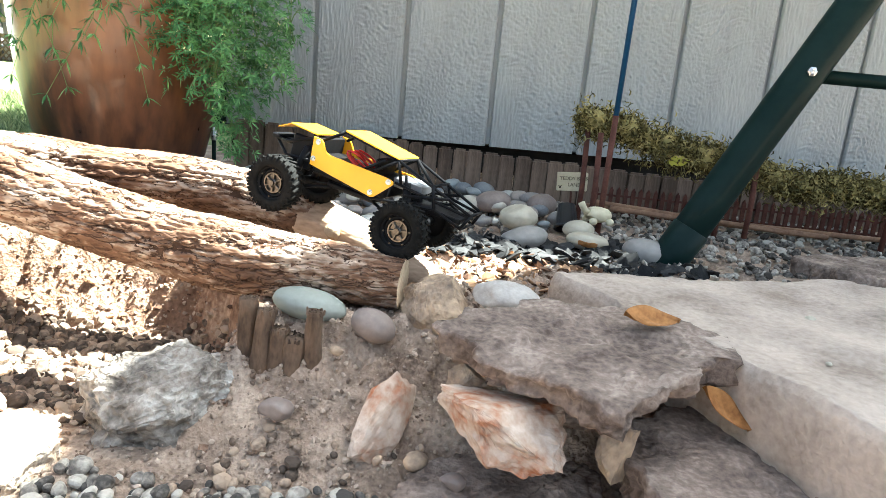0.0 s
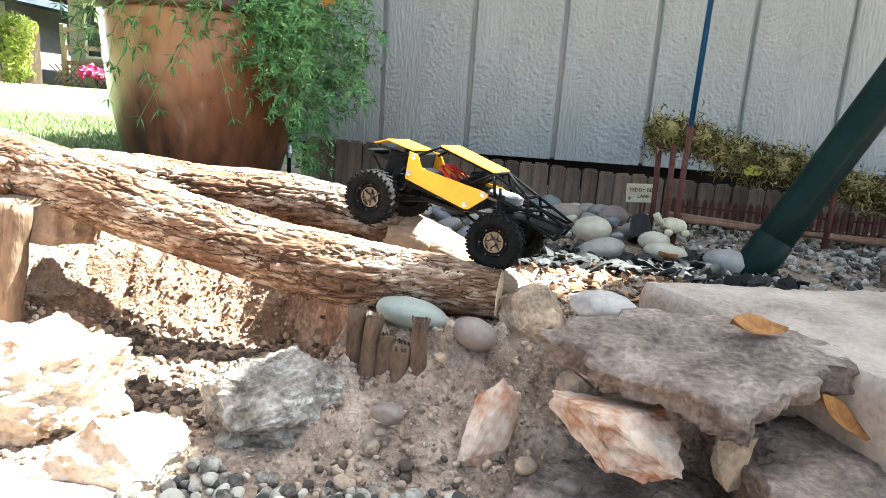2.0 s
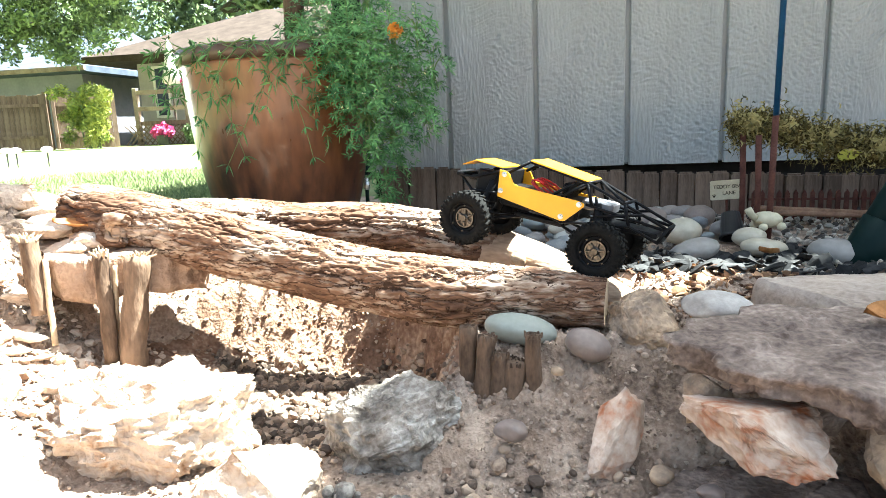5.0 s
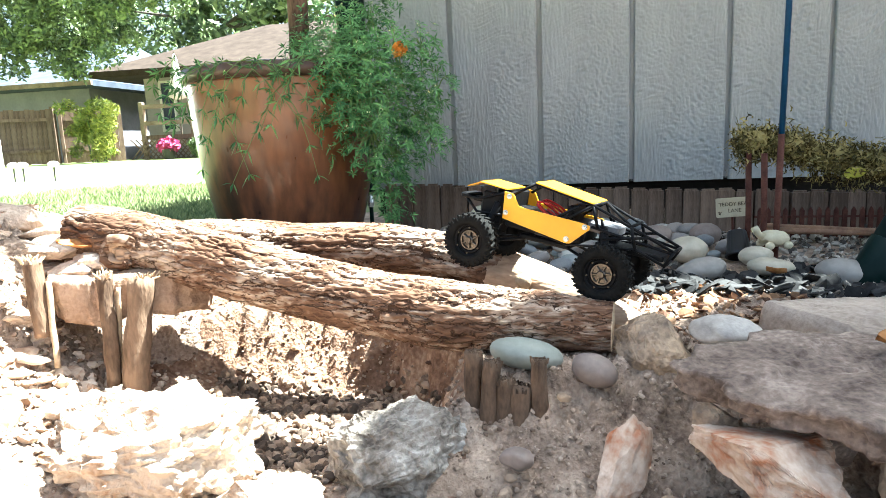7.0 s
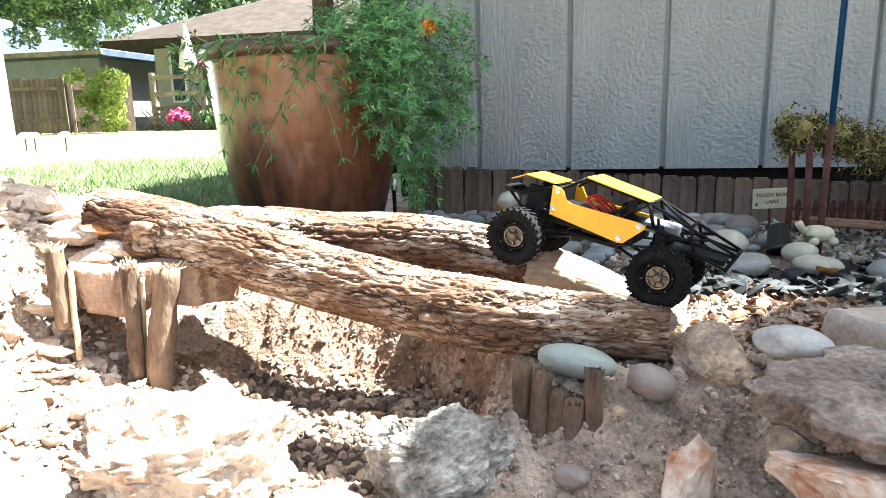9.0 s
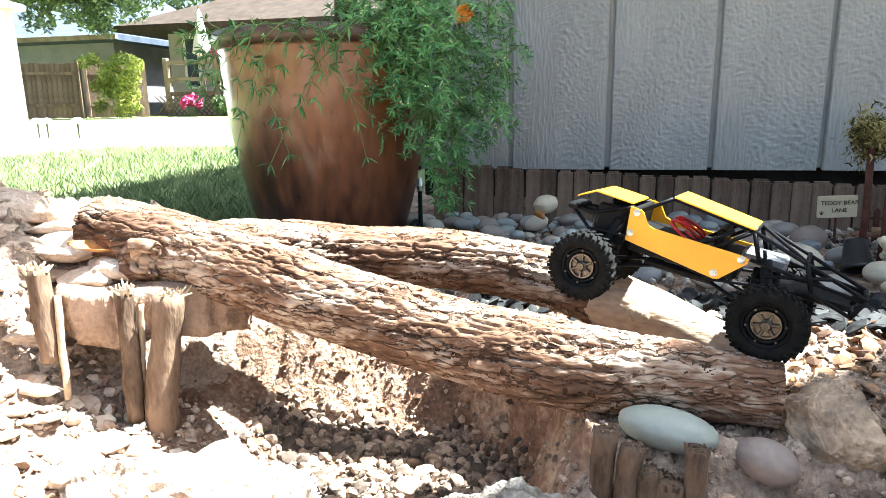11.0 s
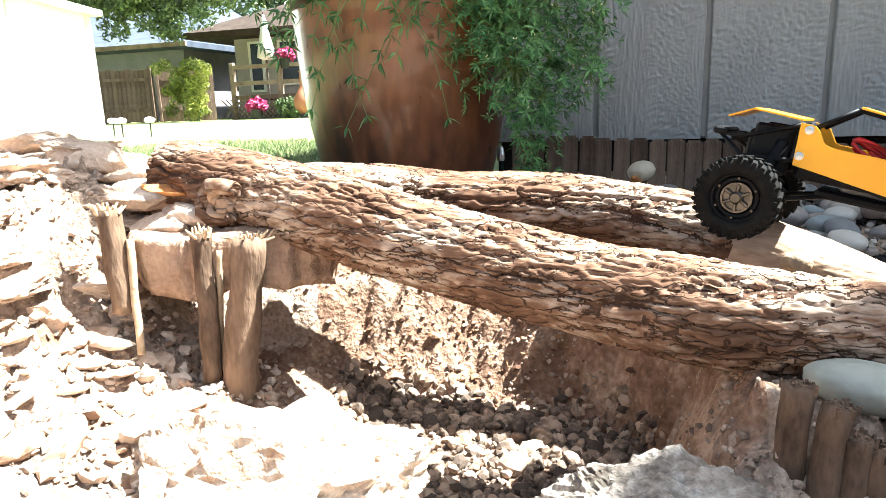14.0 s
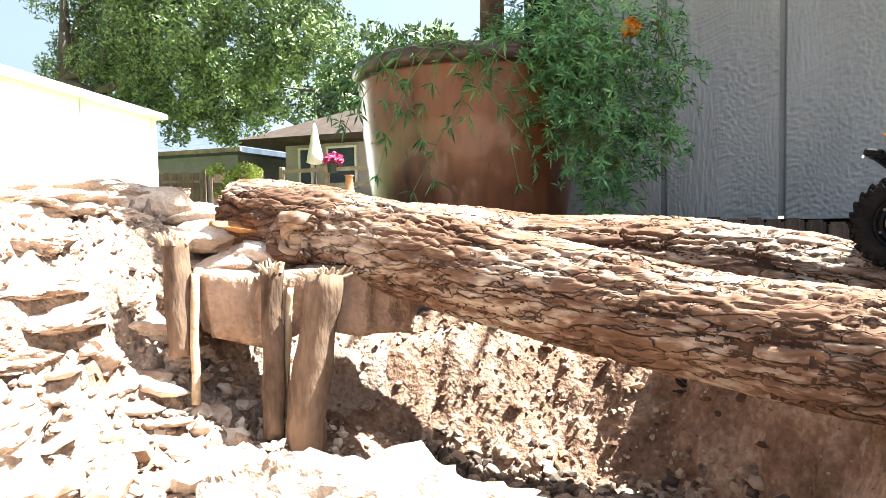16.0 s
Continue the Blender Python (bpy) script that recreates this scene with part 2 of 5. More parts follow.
def rock(seed, size, sub=4, cuts=9, rough=0.06, cut=(0.55, 0.9)):
    """A broken stone: a ball cut by planes and roughened, scaled to its size."""
    rnd = random.Random(seed)
    bm = bmesh.new()
    bmesh.ops.create_icosphere(bm, subdivisions=sub, radius=1)
    planes = [(Vector((rnd.gauss(0, 1), rnd.gauss(0, 1), rnd.gauss(0, 0.8))).normalized(), rnd.uniform(*cut)) for _ in range(cuts)]
    off = Vector((seed * 7.3, seed * 1.7, 0))
    for v in bm.verts:
        p = v.co.copy()
        for nn, d in planes:
            h = p.dot(nn) - d
            if h > 0:
                p -= nn * h * 0.93
        rid = abs(noise.noise(v.co * 5 + off)) + 0.5 * abs(noise.noise(v.co * 11 + off)) + 0.3 * abs(noise.noise(v.co * 24 + off))
        p *= 1 + rough * noise.fractal(v.co * 2.2 + off, 1.0, 2.0, 5) + rough * 0.9 * (rid - 0.5)
        v.co = p
    lo = [min(v.co[i] for v in bm.verts) for i in range(3)]
    hi = [max(v.co[i] for v in bm.verts) for i in range(3)]
    for v in bm.verts:
        v.co = Vector(((v.co[i] - (lo[i] + hi[i]) / 2) * size[i] / (hi[i] - lo[i]) for i in range(3)))
    return bm


def chunk(seed, size, n=16, cuts=5, rough=0.03, square=0.6):
    """An angular broken stone: the hull of a few scattered corners, its faces roughened."""
    rnd = random.Random(seed)
    bm = bmesh.new()
    for _ in range(n):
        p = Vector((rnd.gauss(0, 1), rnd.gauss(0, 1), rnd.gauss(0, 1))).normalized()
        m = max(abs(q) for q in p)
        bm.verts.new(p * (1 - square) + p / m * square)
    res = bmesh.ops.convex_hull(bm, input=bm.verts[:])
    bmesh.ops.delete(bm, geom=[q for q in set(res["geom_interior"] + res["geom_unused"]) if isinstance(q, bmesh.types.BMVert)], context="VERTS")
    bmesh.ops.triangulate(bm, faces=bm.faces[:])
    bmesh.ops.subdivide_edges(bm, edges=bm.edges[:], cuts=cuts, use_grid_fill=True)
    bmesh.ops.subdivide_edges(bm, edges=bm.edges[:], cuts=1, use_grid_fill=True)
    off = Vector((seed * 3.7, seed * 1.3, 0))
    bm.normal_update()
    for v in bm.verts:
        q = v.co
        step = noise.fractal(q * 1.7 + off, 1, 2, 2)
        v.co = q * (1 + rough * (1.6 * noise.fractal(q * 2.6 + off, 0.9, 2, 6) + 0.9 * (math.floor(step * 4) / 4 - step) - 0.7 * abs(noise.noise(q * 9 + off))))
    lo = [min(v.co[i] for v in bm.verts) for i in range(3)]
    hi = [max(v.co[i] for v in bm.verts) for i in range(3)]
    for v in bm.verts:
        v.co = Vector(((v.co[i] - (lo[i] + hi[i]) / 2) * size[i] / (hi[i] - lo[i]) for i in range(3)))
    return bm


def flagstone(outline, top, thick, seed, step=0.004, undercut=0.012, bumpy=0.004, ragged=1.0, slope=(0, 0)):
    """A slab of split stone with a ragged edge; the outline in plan, the top's height."""
    rnd = random.Random(seed)
    n = len(outline)
    ring = []
    for i in range(n):
        a, b = Vector(outline[i]), Vector(outline[(i + 1) % n])
        k = max(2, int((b - a).length / step))
        for j in range(k):
            p = a.lerp(b, j / k)
            w = ragged * 0.009 * noise.noise(Vector((p.x * 60, p.y * 60, seed))) + ragged * 0.005 * noise.noise(Vector((p.x * 220, p.y * 220, seed)))
            ring.append(p + (b - a).normalized().orthogonal() * w)
    c = sum(ring, Vector((0, 0))) / len(ring)
    bm = bmesh.new()

    def ledge(p):
        """Split layers: the top steps down by whole sheets with ragged edges."""
        h = 2.2 * noise.noise(Vector((p.x * 9 + 3, p.y * 15, seed + 2))) + 0.35 * noise.fractal(Vector((p.x * 70, p.y * 70, seed)), 1, 2, 3)
        return bumpy * 1.1 * (math.floor(h) + smooth(0.0, 0.12, h - math.floor(h)))

    def z_at(p):
        return top + slope[0] * (p.x - c.x) + slope[1] * (p.y - c.y) + bumpy * noise.fractal(Vector((p.x * 22, p.y * 22, seed)), 1, 2, 6) + ledge(p)
    rows = []
    for f in [i / 45 for i in range(43)] + [0.965, 0.985]:
        rows.append([bm.verts.new((*(c.lerp(p, max(f, 0.02))), z_at(c.lerp(p, f)))) for p in ring])
    for f, dz in ((1.0, 0.12), (1.005, 0.3), (0.995, 0.5), (1.0, 0.68), (0.985, 0.85), (0.96, 1.0)):
        row = []
        for p in ring:
            q = c.lerp(p, f)
            u = ragged * undercut * dz * (0.5 + noise.noise(Vector((q.x * 40, q.y * 40, dz * 4 + seed)))) + (ragged * 0.005 * noise.noise(Vector((q.x * 90, q.y * 90, dz * 30 + seed))) if dz < 1 else 0)
            q2 = q + (c - q).normalized() * u
            row.append(bm.verts.new((q2.x, q2.y, z_at(q) - thick * dz * (0.9 + 0.25 * noise.noise(Vector((q.x * 25, q.y * 25, seed + 9)))))))
        rows.append(row)
    m = len(ring)
    for r0, r1 in zip(rows, rows[1:]):
        for k in range(m):
            bm.faces.new((r0[k], r0[(k + 1) % m], r1[(k + 1) % m], r1[k]))
    bm.faces.new(rows[-1])
    bm.faces.new(rows[0][::-1])
    bmesh.ops.recalc_face_normals(bm, faces=bm.faces[:])
    return bm


def smooth(a, b, x):
    t = min(1, max(0, (x - a) / (b - a)))
    return t * t * (3 - 2 * t)


# ---- ground ----
FOOT = ((-0.56, 0.63), (-0.51, 0.665), (-0.47, 0.688), (-0.41, 0.69), (-0.34, 0.704), (-0.3, 0.697), (-0.26, 0.672), (-0.22, 0.636), (-0.185, 0.6), (-0.165, 0.55), (-0.15, 0.46))
RISE = ((-0.5, 0.04), (-0.465, 0.045), (-0.44, 0.08), (-0.4, 0.1), (-0.34, 0.105), (-0.27, 0.085), (-0.22, 0.055), (-0.16, 0.06))
BANK = ((-0.9, 0.13), (-0.72, 0.122), (-0.675, 0.108), (-0.65, 0.082), (-0.635, 0.035), (-0.612, 0.0), (-0.56, -0.035), (-0.5, -0.04))


def lerp_table(table, v):
    return float(np.interp(v, [q[0] for q in table], [q[1] for q in table]))


def height(x, y):
    n1 = noise.fractal(Vector((x * 9, y * 9, 3.1)), 1, 2, 5)
    n2 = noise.fractal(Vector((x * 40, y * 40, 7.7)), 0.9, 2, 4)
    right = -0.068 + 0.066 * smooth(0.375, 0.515, y)
    shelf = smooth(-0.42, -0.535, x)
    pit = -0.103 + 0.066 * shelf + 0.04 * smooth(0.51, 0.43, y)
    near = smooth(-0.215, -0.155, x + 0.012 * n1)
    far = smooth(0, 1, (y + 0.014 * n1 - lerp_table(FOOT, x + 0.01 * n2)) / lerp_table(RISE, x))
    low = pit * (1 - near) + right * near
    z = low * (1 - far) + (-0.004 + 0.018 * smooth(0.9, 0.74, y)) * far
    left = smooth(-0.545, -0.575, x + 0.01 * n1) * smooth(1.1, 0.76, y)
    z_left = lerp_table(BANK, x + 0.012 * n1 + 0.05 * max(0, 0.46 - y)) - 0.03 * smooth(0.45, 0.36, y)
    course = z_left / 0.024 + 0.7 * n1
    z_left = 0.45 * z_left + 0.55 * 0.024 * (math.floor(course) + smooth(0.5, 0.95, course - math.floor(course)) - 0.7 * n1)
    z = z * (1 - left) + z_left * left
    rugged = smooth(1.2, 0.85, y) * smooth(-1.4, -1.1, x)
    if rugged <= 0:
        return z - 0.002
    clod = abs(noise.noise(Vector((x * 55, y * 55, 1.3)))) + 0.5 * abs(noise.noise(Vector((x * 130, y * 130, 5.3))))
    d = noise.voronoi(Vector((x * 62 + 0.6 * n2, y * 62 + 0.5 * n1, 0.5)))[0]
    chunk = min(0.45, d[1] - d[0])
    n3 = noise.fractal(Vector((x * 150, y * 150, 2.2)), 0.8, 2, 3)
    smooth_wall = smooth(-0.31, -0.2, x + 0.05 * n1) * smooth(-0.15, -0.19, x) * far * (1 - far) * 4
    steep = 4 * far * (1 - far) * (1 - 0.75 * smooth_wall) + 0.7 * left
    floor = (1 - far) * (1 - near) * (1 - left) * (1 - shelf)
    return z + rugged * (1 - 0.8 * floor) * (0.008 * n1 * (0.4 + far + left) + 0.0065 * n2 + 0.0022 * n3 + 0.014 * (clod - 0.4) * (0.3 + steep) + 0.016 * (chunk - 0.2) * (0.22 + steep)) - 0.002


def build_ground():
    fine_x = np.concatenate([np.arange(-1.25, -0.82, 0.007), np.arange(-0.82, 0.14, 0.0034), np.arange(0.14, 0.95, 0.009)])
    fine_y = np.concatenate([np.arange(-0.15, 0.3, 0.012), np.arange(0.3, 0.8, 0.0034), np.arange(0.8, 1.45, 0.009)])
    xs = np.concatenate([[-70, -30, -14, -7, -4, -2.6, -1.8, -1.45], fine_x, [1.1, 1.5, 2.5, 5, 12, 30, 70]])
    ys = np.concatenate([[-60, -20, -6, -2, -0.8, -0.35], fine_y, [1.6, 1.9, 2.4, 3.2, 4.5, 7, 11, 18, 30, 60, 90]])
    verts = []
    for y in ys:
        for x in xs:
            inside = -1.5 < x < 1.2 and -0.4 < y < 1.5
            verts.append((x, y, height(x, y) if inside else (-0.06 if y < -0.3 else -0.006)))
    nx = len(xs)
    faces = [(j * nx + i, j * nx + i + 1, (j + 1) * nx + i + 1, (j + 1) * nx + i) for j in range(len(ys) - 1) for i in range(nx - 1)]
    me = bpy.data.meshes.new("ground")
    me.from_pydata(verts, [], faces)
    me.materials.append(M["dirt"])
    me.materials.append(M["lawn"])
    me.materials.append(M["sand"])
    for p in me.polygons:
        c = p.center
        p.use_smooth = True
        p.material_index = 1 if (c.y > 0.98 + 0.05 * noise.noise(c * 6) and c.x < -0.78) or c.x < -1.25 or c.y > 1.75 else (2 if c.x + 0.07 * noise.fractal(c * 14, 1, 2, 4) > -0.165 + 0.25 * max(0, c.y - 0.52) or c.y < 0.43 + 0.06 * noise.fractal(c * 17, 1, 2, 4) or c.x + 0.08 * noise.fractal(c * 11, 1, 2, 4) < -0.56 else 0)
    return tagged(new("ground", me), "bare brown soil with a dug pit, turning to mown lawn", "ground", kind="structure")


build_ground()


# ---- shed beside the bed ----
def board_mesh(w, h, seed):
    """One strip of pressed siding: wood-grain relief on its face."""
    bm = bmesh.new()
    nx, nz = 112, int(h / 0.0025)
    grid = []
    for j in range(nz + 1):
        row = []
        for i in range(nx + 1):
            x, z = w * i / nx, h * j / nz
            warp = noise.noise(Vector((x * 9, z * 5, seed)))
            g = noise.fractal(Vector((x * 300 + 5 * warp, z * 34, seed * 5.1)), 0.8, 2, 2)
            mask = smooth(-0.2, 0.2, noise.noise(Vector((x * 11, z * 5, seed + 40))) + 0.12)
            k = mask * (noise.noise(Vector((x * 85 + 9 * warp, z * 260 + 12 * warp, seed))) + 0.4 * noise.noise(Vector((x * 190, z * 420, seed + 7))))
            g *= 1 - 0.75 * mask
            e = 0.009 if i in (0, nx) else 0
            row.append(bm.verts.new((x, e - 0.0017 * g - 0.0026 * k, z)))
        grid.append(row)
    for j in range(nz):
        for i in range(nx):
            bm.faces.new((grid[j][i], grid[j][i + 1], grid[j + 1][i + 1], grid[j + 1][i]))
    return bm


WALL_Y, WALL_X0, PITCH = 1.46, -0.51, 0.1955
wall = thing("wall_shed", "grey painted wood-grain panel siding of a shed", "wall", kind="structure")
part("backing", box(WALL_X0, WALL_Y + 0.012, 0.1, 2.4, WALL_Y + 0.06, 1.75), M["siding"], wall)
kinds = []
for s in range(4):
    q = mesh_ob("siding_board", board_mesh(PITCH - 0.009, 0.62, s), M["siding"])
    kinds.append(q.data)
    bpy.data.objects.remove(q)
for i in range(14):
    ob = new("siding_board", kinds[(i * 3 + i // 4) % 4])
    ob.parent = wall
    ob.location = (WALL_X0 + i * PITCH + 0.0045, WALL_Y, 0.095)
part("upper_siding", box(WALL_X0, WALL_Y + 0.001, 0.716, 2.4, WALL_Y + 0.006, 1.75), M["siding"], wall)
part("corner_trim", box(WALL_X0 - 0.06, WALL_Y - 0.012, 0.09, WALL_X0 - 0.001, WALL_Y + 0.07, 1.75, 0.002), M["tube"], wall, "dark green corner trim")
part("side_wall", box(WALL_X0, WALL_Y + 0.071, 0.1, WALL_X0 + 0.06, 4.0, 1.75), M["siding"], wall)
# near-black strip, 5 cm behind the siding's face
part("sill_beam", box(WALL_X0, WALL_Y + 0.05, 0.03, 2.4, WALL_Y + 0.12, 0.094, 0.004), M["dark"], wall, "near-black timber sill set back under the siding")
# out of view; overhang set by where its shadow should end on the ground
part("roof", box(WALL_X0 - 0.12, WALL_Y - 0.2, 1.75, 2.6, 4.2, 1.81), M["roof"], wall, "unseen shingled shed roof, its overhang sized to shade the bed")

# ---- slatted border ----
def slat_bm(w, h):
    bm = box(0, 0, 0, w, 0.016, h)
    bmesh.ops.bevel(bm, geom=[e for e in bm.edges if e.verts[0].co.z > 0 and e.verts[1].co.z > 0], offset=0.004, segments=2, affect="EDGES")
    return bm


border = thing("edging", "brown stained wooden slat garden edging", "edging", kind="structure")
x = -0.462
rnd = random.Random(4)
shared = {}
while x < 1.7:
    second = x > 0.005
    w = 0.0345 if second else 0.031
    z_top = (0.089 - 0.045 * (x - 0.01)) if 0.005 < x < 0.5 else (0.067 if second else 0.089 - 0.044 * x)
    key = (second, rnd.randrange(3))
    if key not in shared:
        q = mesh_ob("slat", slat_bm(w - 0.0022, 0.17 + 0.001 * key[1]), M["slat"], False)
        shared[key] = q.data
        bpy.data.objects.remove(q)
    ob = new("slat", shared[key])
    ob.parent = border
    ob.matrix_world = pose(x, 1.392 - (0.008 if second else 0) + rnd.uniform(-0.002, 0.002), z_top - 0.17 + rnd.uniform(-0.0015, 0.0015), rnd.uniform(-1, 1), rnd.uniform(-0.6, 0.6), rnd.uniform(-2, 2))
    x += w

# ---- forked log ----
def spine(points, n):
    """Smooth points (x, y, z, radius) along the control points."""
    p = [np.array(q, float) for q in points]
    p = [2 * p[0] - p[1]] + p + [2 * p[-1] - p[-2]]
    out = []
    for s in np.linspace(0, len(points) - 1.0001, n):
        i, t = int(s), s - int(s)
        a, b, c, d = p[i:i + 4]
        out.append(0.5 * (2 * b + (c - a) * t + (2 * a - 5 * b + 4 * c - d) * t * t + (3 * b - a - 3 * c + d) * t ** 3))
    return out


def bark_log(points, n=360, sides=150, bare_from=None, depth=0.0024, seed=0):
    """A limb under furrowed bark: long plates of uneven height, parted by narrow cracks."""
    pts = spine(points, n)
    bm = bmesh.new()
    rings, run, furrow = [], 0.0, set()
    for i, q in enumerate(pts):
        c, r = Vector(q[:3]), q[3]
        d = (Vector(pts[min(i + 1, n - 1)][:3]) - Vector(pts[max(i - 1, 0)][:3])).normalized()
        if i:
            run += (c - Vector(pts[i - 1][:3])).length
        a = d.cross(Vector((0, 0, 1))).normalized()
        b = a.cross(d)
        bare = smooth(bare_from - 0.03, bare_from + 0.02, c.x) if bare_from is not None else 0
        ring = []
        for k in range(sides):
            w = 2 * math.pi * k / sides
            o = a * math.cos(w) + b * math.sin(w)
            s = c + o * 0.032
            warp = noise.noise_vector(s * 38) * 0.42 + noise.noise_vector(s * 120) * 0.2 + noise.noise_vector(s * 320) * 0.07
            t = o * 0.032
            u = Vector((run / 0.085 + seed, t.dot(a) / 0.0088, t.dot(b) / 0.0088)) + warp
            dist, at = noise.voronoi(u)
            edge = dist[1] - dist[0]
            tall = noise.cell_vector(at[0] * 3.7).x
            d2 = noise.voronoi(Vector((u.x * 1.9 + 5, u.y * 2.3, u.z * 2.3)))[0]
            edge2 = d2[1] - d2[0]
            deep = smooth(-0.25, 0.35, noise.noise(u * 0.45 + Vector((3, 1, 8))))
            plate = 0.2 * tall + 0.12 * smooth(0.0, 0.4, edge) - (0.45 + 1.2 * deep) * smooth(0.17, 0.03, edge) - 0.2 * smooth(0.1, 0.0, edge2)
            lump = noise.fractal(s * 14 + Vector((seed, 0, 0)), 1, 2, 3)
            fine = noise.fractal(Vector((s.x * 110, s.y * 330, s.z * 330)), 1, 2, 3)
            rel = depth * plate + 0.0009 * fine
            rr = r * (1 + 0.05 * lump) + rel * (1 - 0.85 * bare)
            ring.append(bm.verts.new(c + o * rr))
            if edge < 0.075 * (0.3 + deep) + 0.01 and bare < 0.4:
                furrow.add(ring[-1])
        rings.append((ring, bare))
    for (r0, b0), (r1, _) in zip(rings, rings[1:]):
        for k in range(sides):
            f = bm.faces.new((r0[k], r0[(k + 1) % sides], r1[(k + 1) % sides], r1[k]))
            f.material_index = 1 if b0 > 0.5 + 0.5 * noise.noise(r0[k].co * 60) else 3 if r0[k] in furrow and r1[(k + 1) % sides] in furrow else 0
    for ring, flip in ((rings[0][0], False), (rings[-1][0], True)):
        f = bm.faces.new(ring[::-1] if flip else ring)
        bmesh.ops.inset_individual(bm, faces=[f], thickness=0.003, depth=-0.001)
        f.material_index = 2
    bmesh.ops.recalc_face_normals(bm, faces=bm.faces[:])
    return bm


log = thing("forked_log", "forked bark-covered log bridging the dug pit", "log")
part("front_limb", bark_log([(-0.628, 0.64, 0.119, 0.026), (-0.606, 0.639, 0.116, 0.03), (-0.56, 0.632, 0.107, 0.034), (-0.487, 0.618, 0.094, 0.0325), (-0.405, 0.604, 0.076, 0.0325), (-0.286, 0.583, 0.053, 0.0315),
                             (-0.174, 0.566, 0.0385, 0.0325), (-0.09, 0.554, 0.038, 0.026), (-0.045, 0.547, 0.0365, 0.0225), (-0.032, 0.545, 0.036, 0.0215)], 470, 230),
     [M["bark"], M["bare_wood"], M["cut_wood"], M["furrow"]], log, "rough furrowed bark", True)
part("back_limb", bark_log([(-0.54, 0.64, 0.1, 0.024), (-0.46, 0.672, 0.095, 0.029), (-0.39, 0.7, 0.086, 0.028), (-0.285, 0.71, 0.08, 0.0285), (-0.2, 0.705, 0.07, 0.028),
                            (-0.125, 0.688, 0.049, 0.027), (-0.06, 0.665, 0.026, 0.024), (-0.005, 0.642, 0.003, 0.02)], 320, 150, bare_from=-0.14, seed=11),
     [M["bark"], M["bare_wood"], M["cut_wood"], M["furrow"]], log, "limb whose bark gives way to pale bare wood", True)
kb = rock(77, (0.052, 0.034, 0.042), 5, 3, 0.14)
bmesh.ops.translate(kb, verts=kb.verts, vec=(-0.543, 0.61, 0.099))
part("knot", kb, M["bark"], log, "swollen knot with curled bark", True)
for turn, wide, thick in ((0.0, 0.0175, 0.0062), (0.5, 0.012, 0.0038), (1.1, 0.0075, 0.0026)):
    part("knot_rim", tube([(-0.54 + wide * (1 + 0.15 * math.sin(a * 2 + turn)) * math.cos(a + turn), 0.5925 + 0.003 * math.sin(a * 3) + 0.002 * turn, 0.099 + 0.85 * wide * math.sin(a + turn)) for a in np.linspace(0.2, 5.6, 26)], [thick * (1 - 0.6 * abs(f - 0.4)) for f in np.linspace(0, 1, 26)], 12, wobble=0.6), M["bark"] if turn == 0 else M["bare_wood"], log, "", True)
kc = rock(78, (0.022, 0.01, 0.018), 4, 2, 0.15)
bmesh.ops.translate(kc, verts=kc.verts, vec=(-0.54, 0.597, 0.098))
part("knot_heart", kc, M["bare_wood"], log, "pale healed wood inside the knot", True)
part("branch_stub", tube([(-0.118, 0.672, 0.045), (-0.115, 0.655, 0.052), (-0.114, 0.645, 0.054)], [0.009, 0.008, 0.007], 12, wobble=0.4), M["cut_wood"], log, "", True)


# ---- stones ----
M["crumb"] = mat("soil_crumbs", (0.16, 0.11, 0.08), (0.42, 0.325, 0.25), 60, 0.95, 0.4, 4, island=0.6)
M["palestone"] = mat("pale_rounded_stone", (0.3, 0.27, 0.24), (0.5, 0.45, 0.4), 40, 0.75, 0.4, 6)
M["bankstone"] = mat("bank_stone", (0.34, 0.24, 0.17), (0.6, 0.48, 0.38), 16, 0.95, 1.0, 10, c3=(0.47, 0.35, 0.26), relief=0.005, rand=0.2)
def stone(name, label, size, at, turn=(0, 0, 0), material="whiterock", seed=0, sub=5, cuts=10, rough=0.07, cut=(0.5, 0.9), category="rock"):
    ob = mesh_ob(name, rock(seed, size, sub, cuts, rough, cut), M[material])
    ob.matrix_world = pose(*at, *turn)
    return tagged(ob, label, category)


def broken(name, label, size, at, turn, material, seed, n=16, rough=0.04, square=0.6, category="rock"):
    ob = mesh_ob(name, chunk(seed, size, n, 5, rough, square), M[material], False)
    ob.matrix_world = pose(*at, *turn)
    return tagged(ob, label, category)


broken("boulder", "grey and white lichened angular rock on dirt", (0.15, 0.095, 0.085), (-0.203, 0.452, -0.05), (4, -10, 6), "greyrock", 6, 26, 0.11, 0.35)
broken("boulder", "large sunlit pale limestone boulder", (0.185, 0.125, 0.098), (-0.41, 0.432, -0.042), (0, 4, 10), "whiterock", 8, 44, 0.14, 0.35)
broken("boulder", "sunlit pale stone with a rusty broken face", (0.1, 0.08, 0.075), (-0.295, 0.38, -0.062), (0, 8, -12), "whiterock", 12, 18, 0.07, 0.5)
broken("boulder", "red-banded angular stone under the flagstone edge", (0.088, 0.07, 0.04), (0.046, 0.378, -0.001), (-4, 7, -8), "redrock", 24, 18, 0.06, 0.8)
broken("stone", "leaning flat reddish stone half sunk in dirt", (0.036, 0.022, 0.07), (-0.032, 0.43, -0.034), (-26, 32, 10), "redrock", 29, 14, 0.04, 0.6, "stone")
